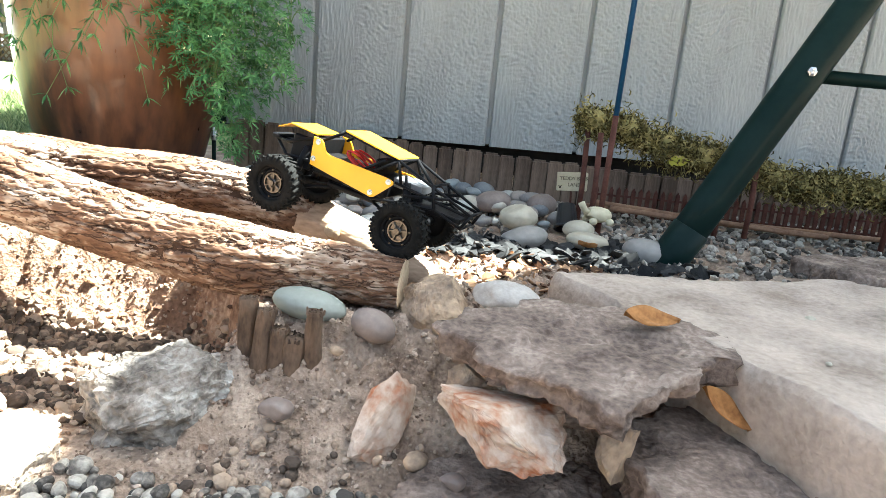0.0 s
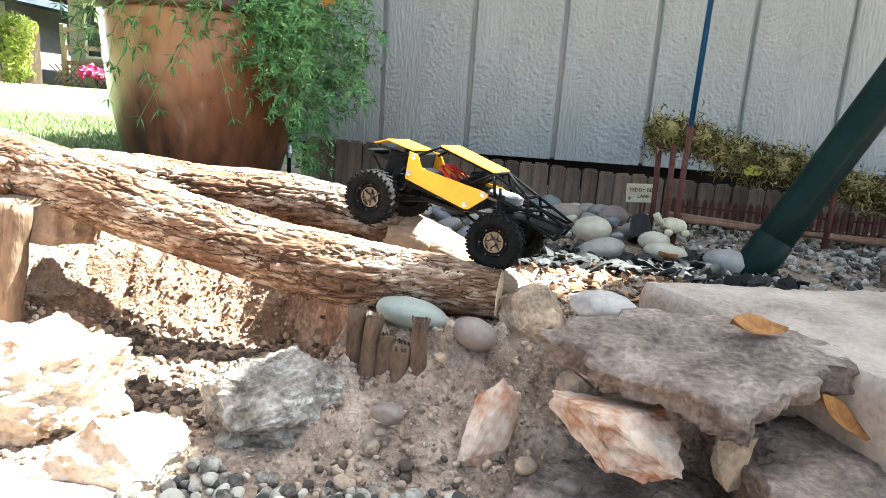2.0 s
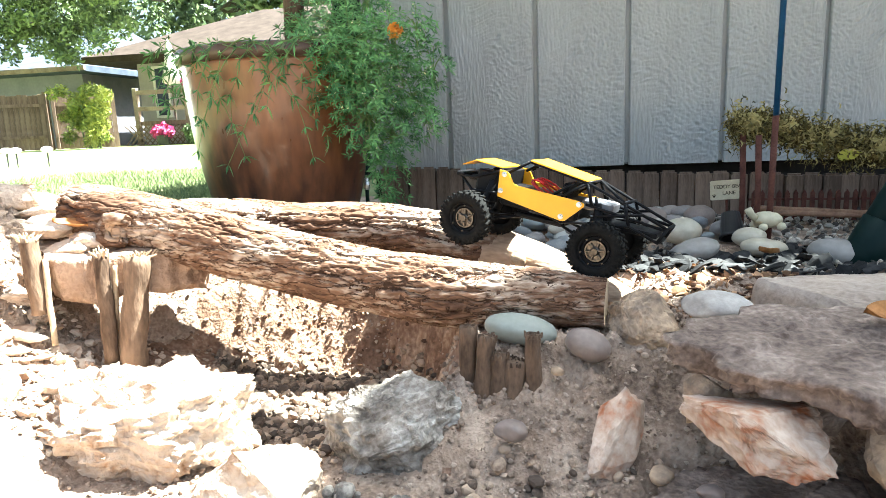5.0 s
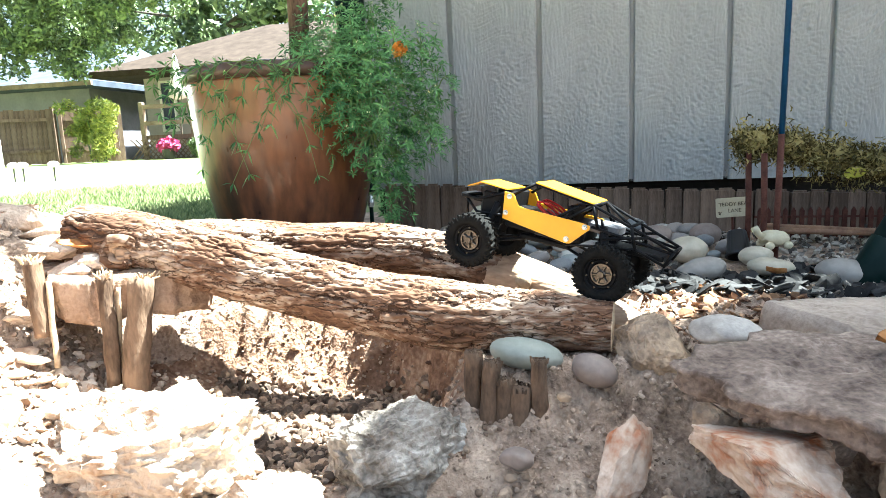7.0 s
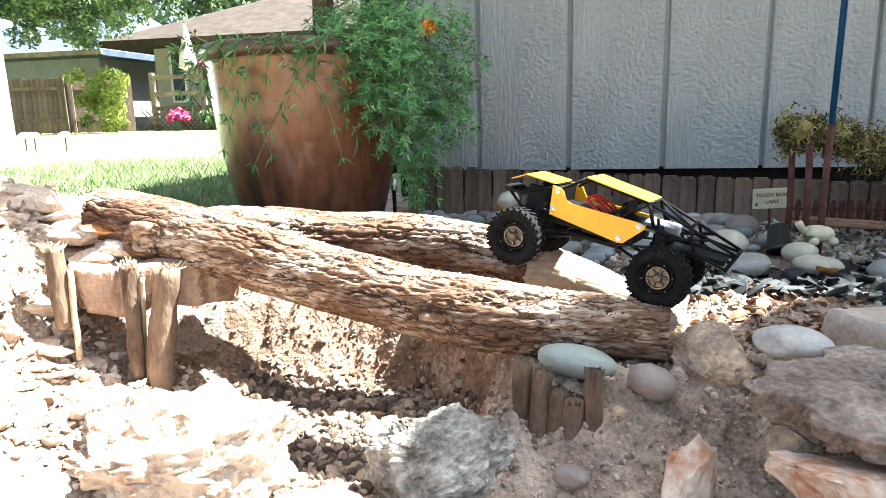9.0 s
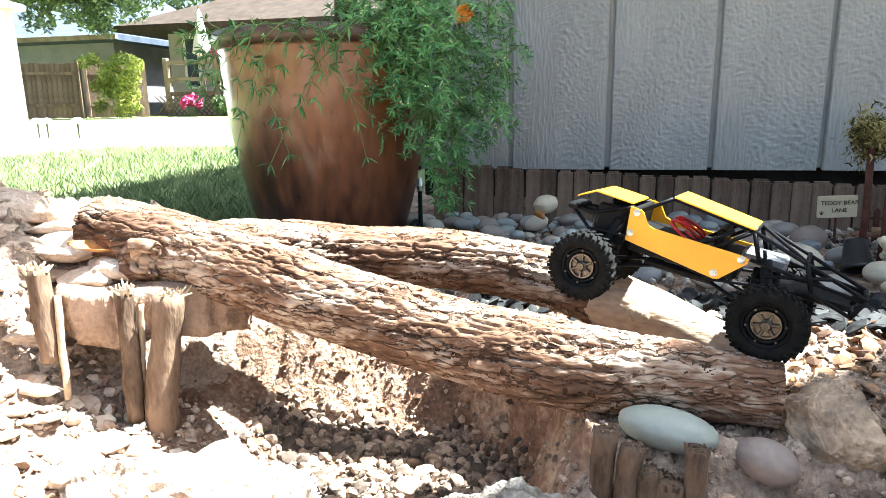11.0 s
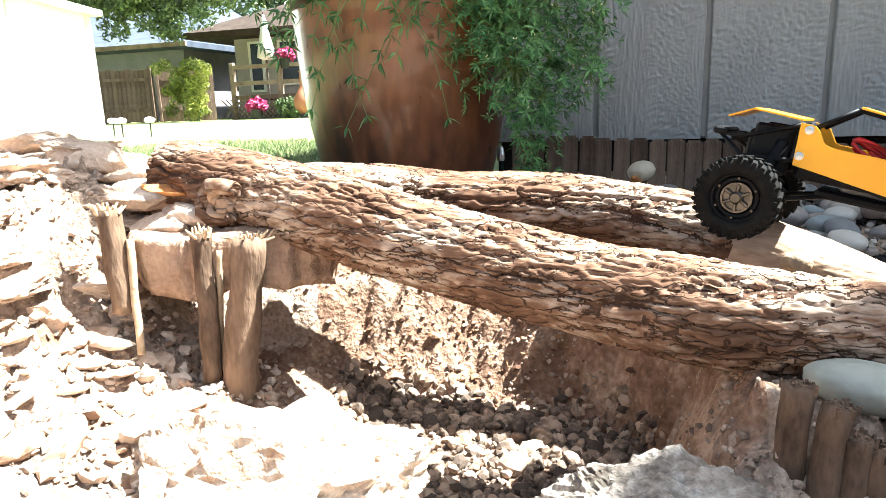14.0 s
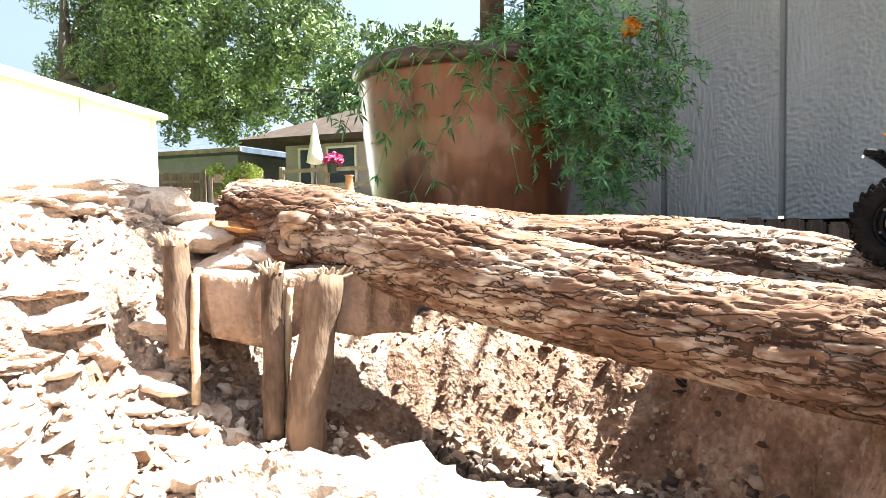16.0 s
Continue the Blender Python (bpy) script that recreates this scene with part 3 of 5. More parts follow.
broken("boulder", "tan and grey rounded boulder at the log's sawn end", (0.068, 0.07, 0.075), (0.002, 0.535, 0.013), (0, 0, 20), "tanrock", 33, 24, 0.06, 0.25)
stone("flat_stone", "pale rounded stone lying behind the boulder", (0.058, 0.045, 0.026), (0.058, 0.53, 0.037), (0, 4, 5), "palestone", 33, 4, 2, 0.04)
broken("stone", "brown stone wedged beneath the flagstone", (0.04, 0.03, 0.04), (0.03, 0.425, 0.0), (10, 0, 30), "tanrock", 41, 14, 0.05, 0.6, "stone")
broken("stone", "brown stone wedged beneath the flagstone", (0.028, 0.026, 0.04), (0.122, 0.38, -0.012), (0, 8, 10), "tanrock", 43, 14, 0.05, 0.7, "stone")
broken("stone", "grey stone wedged beneath the flagstone", (0.05, 0.04, 0.04), (0.1, 0.43, -0.005), (0, 8, 40), "flag", 44, 14, 0.05, 0.7, "stone")
for nm, lab, size, at, turn, key in (("river_stone", "smooth grey-green oval river stone", (0.063, 0.036, 0.026), (-0.106, 0.512, 0.021), (0, 7, -6), "g"),
                                     ("river_stone", "smooth purple-brown river stone", (0.038, 0.03, 0.026), (-0.05, 0.494, 0.014), (0, 22, 0), "p")):
    M["rs" + key] = mat("river_stone_" + key, *{"g": ((0.22, 0.228, 0.195), (0.28, 0.288, 0.25)), "p": ((0.17, 0.128, 0.108), (0.25, 0.198, 0.168))}[key], 30, 0.55, 0.15, 8)
    ob = mesh_ob(nm, rock(3, size, 4, 0, 0.03), M["rs" + key])
    ob.matrix_world = pose(*at, *turn)
    tagged(ob, lab, "stone")

for lab, outline, top, thick, seed, mt, slope in (
        ("thin grey-brown flagstone with a broken edge", [(0.004, 0.425), (0.02, 0.455), (0.07, 0.492), (0.12, 0.5), (0.175, 0.492), (0.217, 0.45), (0.206, 0.414), (0.176, 0.404), (0.163, 0.372), (0.135, 0.352), (0.102, 0.332), (0.072, 0.364), (0.035, 0.388)], 0.042, 0.021, 3, "flag", (0.02, 0.06)),
        ("grey flagstone lying low beside the concrete step", [(0.125, 0.41), (0.2, 0.455), (0.255, 0.47), (0.3, 0.37), (0.29, 0.27), (0.17, 0.25), (0.135, 0.33)], -0.016, 0.04, 6, "flag", (0, 0.04)),
        ("low grey flagstone among small gravel", [(-0.02, 0.37), (0.0, 0.41), (0.06, 0.43), (0.12, 0.425), (0.13, 0.36), (0.1, 0.28), (0.0, 0.28)], -0.05, 0.03, 9, "flag", (0, 0)),
        ("thick pale concrete step", [(0.107, 0.612), (0.2, 0.627), (0.3, 0.635), (0.42, 0.662), (0.55, 0.62), (0.55, 0.25), (0.31, 0.2), (0.247, 0.318), (0.207, 0.412), (0.164, 0.507)], 0.046, 0.09, 15, "concrete", (0.02, 0)),
        ("weathered flat stone at the bed's edge", [(0.47, 0.86), (0.55, 0.9), (0.66, 0.86), (0.7, 0.78), (0.6, 0.74), (0.5, 0.77)], 0.03, 0.05, 17, "flag", (0, 0))):
    tagged(mesh_ob("flagstone" if mt == "flag" else "step_slab", flagstone(outline, top, thick, seed, slope=slope, bumpy=0.003 if mt == "flag" else 0.0015, ragged=1.0 if mt == "flag" else 0.2), M[mt]), lab, "flagstone" if mt == "flag" else "step")

# stacked stones on the bank
rnd = random.Random(12)
for row, z0 in enumerate((0.008, 0.03, 0.053, 0.076, 0.099, 0.119)):
    y = 0.385 + 0.03 * rnd.random()
    while y < 0.585:
        w, hgt, dep = rnd.uniform(0.04, 0.095), rnd.uniform(0.02, 0.028), rnd.uniform(0.05, 0.075)
        z = z0 + rnd.uniform(-0.004, 0.004)
        x = float(np.interp(z, [q[1] for q in BANK[::-1]], [q[0] for q in BANK[::-1]])) - dep * 0.3 + rnd.uniform(-0.008, 0.006)
        if rnd.random() < 0.88:
            broken("stacked_stone", "sunlit tan flat stone bedded in the dirt bank", (dep, w * 1.06, hgt), (x, y + w / 2, z), (rnd.uniform(-6, 6), rnd.uniform(-4, 12), rnd.uniform(-18, 22)), "bankstone", 100 + row * 20 + int(y * 40), 18, 0.09, 0.6, "stone")["group"] = "stacked stones"
        y += w
for i in range(30):
    x, y = rnd.uniform(-1.02, -0.67), rnd.uniform(0.5, 0.74)
    w = rnd.uniform(0.05, 0.11)
    broken("stacked_stone", "sunlit pale flat stone on top of the bank", (w, w * rnd.uniform(0.6, 0.9), rnd.uniform(0.02, 0.03)), (x, y, height(x, y) + 0.003), (rnd.uniform(-9, 9), rnd.uniform(-9, 9), rnd.uniform(0, 180)), "bankstone", 240 + i, 18, 0.08, 0.6, "stone")["group"] = "stacked stones"
for i, (x, y, z, s) in enumerate(((-0.6, 0.605, 0.077, 0.07), (-0.578, 0.612, 0.085, 0.07), (-0.64, 0.63, 0.1, 0.085), (-0.67, 0.66, 0.112, 0.09), (-0.75, 0.68, 0.13, 0.1), (-0.86, 0.69, 0.14, 0.11), (-0.97, 0.69, 0.15, 0.11))):
    stone("stacked_stone", "sunlit pale flat stone lying by the log's end", (s, s * 0.7, s * 0.35), (x, y, z), (rnd.uniform(-10, 10), rnd.uniform(-8, 8), rnd.uniform(-20, 20)), "bankstone", 300 + i, 4, 9, 0.1, (0.5, 0.9), "stone")["group"] = "stacked stones"

# paver and stakes
bmx = flagstone([(-0.605, 0.562), (-0.63, 0.62), (-0.5, 0.665), (-0.468, 0.655), (-0.462, 0.622), (-0.485, 0.598), (-0.545, 0.566), (-0.58, 0.556)], 0.077, 0.052, 5, undercut=0.004, bumpy=0.002)
tagged(mesh_ob("paver", bmx, M["brick"]), "rough brown paver set behind the stakes", "paver")


M["darktwig"] = mat("dark_twig_bark", (0.03, 0.019, 0.013), (0.17, 0.112, 0.074), 60, 0.9, 0.9, 6, stretch=(1, 1, 0.35), rand=0.4)


def stake(name, label, base, top, r0, r1, seed=0, split=True, material="twig", group="stakes", fray=1.0):
    ob = thing(name, label, "stake", group, at=Vector(base))
    d = Vector(top) - Vector(base)
    pts = [d * f + Vector((0.0015 * noise.noise(Vector((f * 3, seed, 0))), 0, 0)) for f in np.linspace(0, 1, 14)]
    part("shaft", tube(pts, [r0 + (r1 - r0) * f for f in np.linspace(0, 1, 14)], 16, wobble=0.24, seed=seed), M[material], ob, "", True)
    if split:
        rr = random.Random(seed)
        b = bmesh.new()
        for k in range(30):
            a, q = rr.uniform(0, 6.28), r1 * math.sqrt(rr.random())
            o = Vector((q * math.cos(a), q * math.sin(a), 0))
            e = d + o * rr.uniform(0.8, 1 + fray) + Vector((0.002 * rr.gauss(0, fray), 0.002 * rr.gauss(0, fray), fray * rr.uniform(-0.001, 0.006)))
            b = join(b, tube([d + o - Vector((0, 0, 0.003)), e], [0.0016, 0.0007], 5))
        part("splintered_top", b, M["cut_wood" if fray > 0.6 else "darktwig"], ob, "frayed splintered cut end")["kind"] = "stuff"
    return ob


stake("stake", "thick stub of branch driven upright with frayed top", (-0.521, 0.562, -0.055), (-0.503, 0.572, 0.076), 0.0135, 0.0125, 1)
stake("stake", "leaning branch stake with frayed top", (-0.537, 0.556, -0.035), (-0.541, 0.566, 0.08), 0.0075, 0.0078, 2)
stake("stake", "short branch stake with frayed top", (-0.603, 0.545, 0.02), (-0.607, 0.547, 0.1), 0.0092, 0.0092, 3)
stake("peg", "thin pale bamboo peg", (-0.588, 0.54, -0.012), (-0.594, 0.55, 0.077), 0.0028, 0.003, 4, False, "cut_wood", "pegs")
stake("peg", "thin pale bamboo peg", (-0.536, 0.567, -0.02), (-0.531, 0.572, 0.066), 0.0024, 0.0026, 5, False, "cut_wood", "pegs")
for i, (b, t, r) in enumerate((((-0.151, 0.478, -0.055), (-0.146, 0.48, 0.033), 0.0075), ((-0.142, 0.468, -0.065), (-0.13, 0.474, 0.027), 0.007), ((-0.127, 0.472, -0.055), (-0.121, 0.475, 0.012), 0.0075),
                               ((-0.112, 0.472, -0.05), (-0.108, 0.477, 0.006), 0.0095), ((-0.093, 0.472, -0.04), (-0.094, 0.475, 0.029), 0.0065))):
    stake("stake", "short upright twig stake beside the river stone", b, t, r, r, 20 + i, material="darktwig", group="row of short stakes", fray=0.3)

# ---- big planter ----
POT = (-0.608, 1.215, 0.0)
pot = thing("planter", "large brown glazed ceramic planter with a trailing herb", "planter", at=Vector(POT))
prof = [(0.1, -0.035), (0.112, -0.03), (0.124, 0.0), (0.141, 0.05), (0.155, 0.11), (0.166, 0.17), (0.174, 0.24), (0.178, 0.3), (0.18, 0.322)]
part("body", lathe([(float(q[0]), float(q[1])) for q in spine([(a, b, 0, 0) for a, b in prof], 40)], 96), M["pot"], pot, "brown glaze darkening to the foot", True)
part("rim", lathe([(0.179, 0.322), (0.187, 0.325), (0.190, 0.334), (0.189, 0.345), (0.183, 0.349), (0.172, 0.347), (0.169, 0.335), (0.166, 0.31)], 96), M["potrim"], pot, "dark rolled rim", True)
part("soil", lathe([(0.168, 0.316), (0.12, 0.326), (0.04, 0.332)], 40), M["soil"], pot, "dark potting soil", True)
palm = thing("palm", "young palm growing in the planter", "palm", at=Vector((-0.572, 1.22, 0.325)))
part("trunk", tube([(0.0, 0, 0), (0.002, 0, 0.1), (0.003, 0, 0.25), (0.004, 0, 0.42), (0.0, 0, 0.56)], [0.021, 0.019, 0.0185, 0.018, 0.02], 18, wobble=0.2), M["twig"], palm, "fibrous brown trunk", True)


def frond(direction, length, droop, seed):
    b = bmesh.new()
    d = Vector(direction).normalized()
    pts = [d * length * f + Vector((0, 0, 0.3 * length * f - droop * length * f * f)) for f in np.linspace(0, 1, 12)]
    b = join(b, tube(pts, [0.005 * (1 - 0.8 * f) for f in np.linspace(0, 1, 12)], 5))
    side = d.cross(Vector((0, 0, 1))).normalized()
    for i in range(2, 12):
        for s in (-1, 1):
            base = pts[i]
            for o in (0, 0.5):
                bb = base.lerp(pts[i - 1], o)
                tip = bb + (side * s * 0.12 + d * 0.09 - Vector((0, 0, 0.09))) * (1.1 - 0.5 * i / 12)
                w = d * 0.009
                vs = [b.verts.new(bb - w), b.verts.new(bb.lerp(tip, 0.5) - w), b.verts.new(tip), b.verts.new(bb.lerp(tip, 0.5) + w), b.verts.new(bb + w)]
                b.faces.new(vs)
    return b


for i in range(9):
    a = i * 2 * math.pi / 9 + 0.1
    fb = frond((math.cos(a), math.sin(a), 0), 0.5, 0.62 + 0.14 * (i % 3), i)
    bmesh.ops.translate(fb, verts=fb.verts, vec=(0, 0, 0.56))
    part("frond", fb, M["leaf"], palm)

# ---- swing-frame leg ----
leg = thing("swing_frame", "dark green steel tube leg of a garden swing frame", "swing frame")
B, D = Vector((0.296, 0.85, 0.0)), Vector((0.51, 0.0, 1.0))
part("leg_tube", tube([B - D * 0.03, B + D * 0.1, B + D * 0.3, B + D * 0.8, B + D * 1.8], 0.0235, 28), M["tube"], leg, "", True)
part("foot_sleeve", tube([B - D * 0.034, B + D * 0.055, B + D * 0.0555], [0.0252, 0.0252, 0.0238], 28), M["tube"], leg, "", True)
C = B + D * 0.262
part("cross_bar", tube([C, C + Vector((0.6, 0.02, 0.0))], 0.0085, 16), M["tube"], leg, "", True)
part("bolt", lathe([(0.006, 0), (0.006, 0.003), (0.003, 0.004)], 6), M["steel"], leg, "steel hex bolt").matrix_world = pose(C.x - 0.004, C.y - 0.0235, C.z + 0.003, 90, 0, 0)
part("far_leg_tube", tube([B + Vector((1.75, 0, 0)), B + D * 1.8], 0.0235, 20), M["tube"], leg, "", True)

# guessed cloth roof of the swing, above the view, outlined to shade the slabs
bmx = bmesh.new()
lo = [bmx.verts.new((x, y, 1.85)) for x, y in ((0.76, 0.02), (2.4, 0.02), (2.4, 1.29), (1.25, 1.29), (1.1, 1.185), (0.75, 0.94))]
bot = bmx.faces.new(lo)
up = bmesh.ops.extrude_face_region(bmx, geom=[bot])["geom"]
bmesh.ops.translate(bmx, verts=[q for q in up if isinstance(q, bmesh.types.BMVert)], vec=(0, 0, 0.012))
bmesh.ops.recalc_face_normals(bmx, faces=bmx.faces[:])
part("roof_cloth", bmx, M["tube"], leg, "unseen dark green cloth over the swing, added to shade the slabs")
# unseen rails added under the cloth
for x, y in ((0.77, 0.07), (1.15, 1.18)):
    part("roof_rail", tube([(x, y, 1.83), (2.4, y, 1.83)], 0.012, 8), M["tube"], leg)

# ---- flat stones and a drip stake by the planter ----
for i, (x, y, s) in enumerate(((-0.74, 1.06, 0.11), (-0.83, 1.1, 0.12), (-0.68, 1.0, 0.09), (-0.92, 1.03, 0.1), (-0.6, 0.98, 0.08))):
    stone("flat_stone", "flat grey paving stone at the lawn's edge", (s, s * 0.65, 0.03), (x, y, -0.002), (0, 0, 25 * i), "flag", 400 + i, 4, 6, 0.05)["group"] = "edge stones"
ds = thing("drip_stake", "small black irrigation stake with a steel tip", "irrigation stake", at=Vector((-0.455, 1.25, 0)))
part("stem", tube([(0, 0, -0.02), (0, 0, 0.075)], 0.004, 10), M["tube"], ds)
part("cap", lathe([(0.006, 0.0755), (0.007, 0.085), (0.004, 0.098), (0.002, 0.1)], 12), M["steel"], ds, "steel tip")
part("hose", tube([(0.01 * math.sin(3 * f), -0.02 - 0.12 * f, 0.004 + 0.03 * math.sin(3.1 * f)) for f in np.linspace(0, 1, 12)], 0.0035, 8), M["tube"], ds, "black drip hose", True)

# ---- far side of the garden ----
def leaf_cloud(n, centers, size, seed, flat=0.5):
    """Many small two-triangle leaves scattered through soft clumps (x, y, z, radius)."""
    r = np.random.RandomState(seed)
    cs = np.array(centers, float)
    wgt = cs[:, 3] ** 2
    idx = r.choice(len(cs), n, p=wgt / wgt.sum())
    dirs = r.normal(size=(n, 3))
    dirs /= np.linalg.norm(dirs, axis=1)[:, None]
    pos = cs[idx, :3] + dirs * (cs[idx, 3] * r.uniform(0.35, 1.0, n) ** 0.7)[:, None]
    a = r.normal(size=(n, 3))
    a /= np.linalg.norm(a, axis=1)[:, None]
    b = np.cross(a, r.normal(size=(n, 3)))
    b /= np.linalg.norm(b, axis=1)[:, None]
    s = size * r.uniform(0.6, 1.3, n)[:, None]
    v = np.stack([pos - a * s, pos - b * s * flat * 0.6, pos + a * s, pos + b * s * flat], 1).reshape(-1, 3)
    f = np.arange(4 * n).reshape(-1, 4)
    me = bpy.data.meshes.new("leaves")
    me.from_pydata(v.tolist(), [], f.tolist())
    return me


def add_leaves(name, me, material, parent, label=""):
    me.materials.append(M[material])
    ob = new(name, me)
    ob.parent = parent
    return tagged(ob, label)


def tree(base, height_, crown, label, seed, n=16000, size=0.16, material="leaf", rad=0.3):
    t = thing("tree", label, "tree", at=Vector(base))
    rnd = random.Random(seed)
    b = tube([(0, 0, -0.2), (0.05, 0, height_ * 0.3), (-0.1, 0.1, height_ * 0.6), (0.1, 0, height_ * 0.9)], [rad * 1.2, rad * 0.9, rad * 0.65, rad * 0.2], 14, wobble=0.2)
    part("trunk", b, M["trunk"], t, "", True)
    for i in range(7):
        c = crown[rnd.randrange(len(crown))]
        z0 = height_ * rnd.uniform(0.3, 0.7)
        part("limb", tube([(0, 0, z0), (c[0] * 0.4, c[1] * 0.4, z0 + (c[2] - z0) * 0.6), (c[0] * 0.9, c[1] * 0.9, c[2])], [rad * 0.5, rad * 0.3, rad * 0.08], 8), M["trunk"], t, "", True)
    cl = []
    for c in crown:
        for _ in range(16):
            cl.append((c[0] + rnd.gauss(0, 0.45) * c[3], c[1] + rnd.gauss(0, 0.45) * c[3], c[2] + rnd.gauss(0, 0.4) * c[3], c[3] * rnd.uniform(0.2, 0.5)))
    add_leaves("crown", leaf_cloud(n, cl, size, seed), material, t, "airy crown of small green leaves")
    return t


# board fence
def board_fence(p0, p1, h, label):
    f = thing("board_fence", label, "fence")
    a, b = Vector(p0), Vector(p1)
    L = (b - a).length
    ang = math.degrees(math.atan2(b.y - a.y, b.x - a.x))
    me = mesh_ob("board", box(0, 0, 0, 0.138, 0.02, h, 0.004), M["fence"], False)
    data = me.data
    bpy.data.objects.remove(me)
    k = 0
    while k * 0.143 < L:
        o = new("board", data)
        o.parent = f
        q = a.lerp(b, k * 0.143 / L)
        o.matrix_world = pose(q.x, q.y, q.z + 0.02 * math.sin(k * 1.7), 0, 0, ang)
        k += 1
    for z in (0.35, h - 0.35):
        part("rail", box(0, -0.05, z, L, -0.005, z + 0.09), M["fence"], f).matrix_world = pose(*a, 0, 0, ang)
    for j in range(int(L / 2.4) + 1):
        part("post", box(-0.05, -0.1, 0, 0.05, -0.005, h + 0.08, 0.01), M["fence"], f).matrix_world = pose(*a.lerp(b, min(1, j * 2.4 / L)), 0, 0, ang)
    return f


board_fence((-22.0, 15.0, 0), (-15.4, 18.0, 0), 1.65, "brown weathered cedar board fence in dappled sun")
board_fence((-15.3, 18.1, 0), (-14.0, 19.0, 0), 1.65, "brown weathered cedar board fence by the house")

M["rail"] = mat("weathered_rail", (0.17, 0.12, 0.09), (0.33, 0.26, 0.2), 3, 0.9, 0.2)
# neighbouring houses
house = thing("house", "single-storey house with brown shingle hip roof", "house")
part("wall", box(-14.6, 21.5, 0, -2.0, 28, 3.0), M["housewall"], house, "cream painted wall")
rb = bmesh.new()
v = [rb.verts.new(p) for p in ((-15.9, 20.4, 3.0), (-1.0, 20.4, 3.0), (-1.0, 29, 3.0), (-15.9, 29, 3.0), (-11.2, 24.7, 4.9), (-5.0, 24.7, 4.9),
                               (-15.9, 20.4, 2.8), (-1.0, 20.4, 2.8), (-1.0, 29, 2.8), (-15.9, 29, 2.8))]
for f in ((0, 1, 5, 4), (1, 2, 5), (2, 3, 4, 5), (3, 0, 4), (6, 7, 1, 0), (7, 8, 2, 1), (8, 9, 3, 2), (9, 6, 0, 3), (9, 8, 7, 6)):
    rb.faces.new([v[i] for i in f])
part("roof", rb, M["roof"], house, "brown asphalt shingle roof")
part("vent_pipe", lathe([(0.12, 0), (0.12, 0.5), (0.2, 0.52), (0.2, 0.58), (0.1, 0.62), (0.22, 0.64), (0.2, 0.7), (0.02, 0.76)], 16, (-6.2, 23.4, 4.2)), M["steel"], house, "galvanised roof vent")
for x0, x1, z0, z1 in ((-13.9, -13.45, 1.0, 2.6), (-12.7, -11.6, 1.2, 2.6), (-10.6, -9.6, 0.2, 2.5), (-8.8, -7.4, 1.2, 2.5)):
    w = part("window", box(x0, 21.42, z0, x1, 21.49, z1), M["glass"], house, "dark window")
    for (a0, b0, a1, b1) in ((x0 - 0.08, z0 - 0.08, x0, z1 + 0.08), (x1, z0 - 0.08, x1 + 0.08, z1 + 0.08), (x0, z1, x1, z1 + 0.08), (x0, z0 - 0.08, x1, z0)):
        part("window_frame", box(a0, 21.38, b0, a1, 21.48, b1), M["trimwhite"], w, "cream frame")

house2 = thing("house", "grey house with a blue-grey shingle roof behind the fence", "house")
part("wall", box(-30, 22, 0, -17.2, 30, 2.9), M["housegrey"], house2, "grey painted wall")
rb = bmesh.new()
v = [rb.verts.new(p) for p in ((-31, 21.2, 2.85), (-16.4, 21.2, 2.85), (-16.4, 31, 2.85), (-31, 31, 2.85), (-31, 26, 4.8), (-18, 26, 4.8), (-31, 21.2, 2.65), (-16.4, 21.2, 2.65), (-16.4, 31, 2.65), (-31, 31, 2.65))]
for f in ((0, 1, 5, 4), (1, 2, 5), (2, 3, 4, 5), (6, 7, 1, 0), (7, 8, 2, 1), (8, 9, 3, 2), (9, 8, 7, 6), (0, 4, 3, 9, 6)):
    rb.faces.new([v[i] for i in f])
part("roof", rb, M["roofblue"], house2, "blue-grey shingle roof")
part("gutter", box(-31, 21.1, 2.68, -16.4, 21.2, 2.84), M["rail"], house2, "weathered gutter")

# deck in front of the house
deck = thing("deck", "raised wooden deck with railing and lattice skirt", "deck")
part("platform", box(-12.9, 18.6, 0.62, -6.0, 21.4, 0.74), M["fence"], deck)
for i in range(5):
    part("rail_post", box(-12.9 + i * 1.7, 18.55, 0.0, -12.76 + i * 1.7, 18.69, 1.75, 0.01), M["rail"], deck)
for z in (1.05, 1.55):
    part("handrail", box(-12.9, 18.56, z, -6.0, 18.68, z + 0.12), M["rail"], deck)
lat = bmesh.new()
for i in range(44):
    x0 = -13.3 + i * 0.17
    for s in (-1, 1):
        vs = [lat.verts.new((x0 + a * 0.6 * s + (0.6 if s < 0 else 0) + o, 18.53 - 0.01 * s, 0.02 + a * 0.6)) for a, o in ((0, 0), (0, 0.05), (1, 0.05), (1, 0))]
        lat.faces.new(vs)
ex = bmesh.ops.extrude_face_region(lat, geom=lat.faces[:])
bmesh.ops.translate(lat, verts=[q for q in ex["geom"] if isinstance(q, bmesh.types.BMVert)], vec=(0, 0.012, 0))
part("lattice", lat, M["fence"], deck, "brown diagonal lattice skirt")
umb = thing("patio_umbrella", "closed cream patio umbrella on the deck", "umbrella", at=Vector((-12.15, 19.6, 0.74)))
part("pole", tube([(0, 0, 0), (0, 0, 2.6)], 0.025, 8), M["trunk"], umb)
part("canopy", lathe([(0.1, 1.12), (0.3, 1.2), (0.25, 1.5), (0.16, 1.9), (0.08, 2.4), (0.02, 2.55)], 10), M["trimwhite"], umb, "folded cream cloth", True)

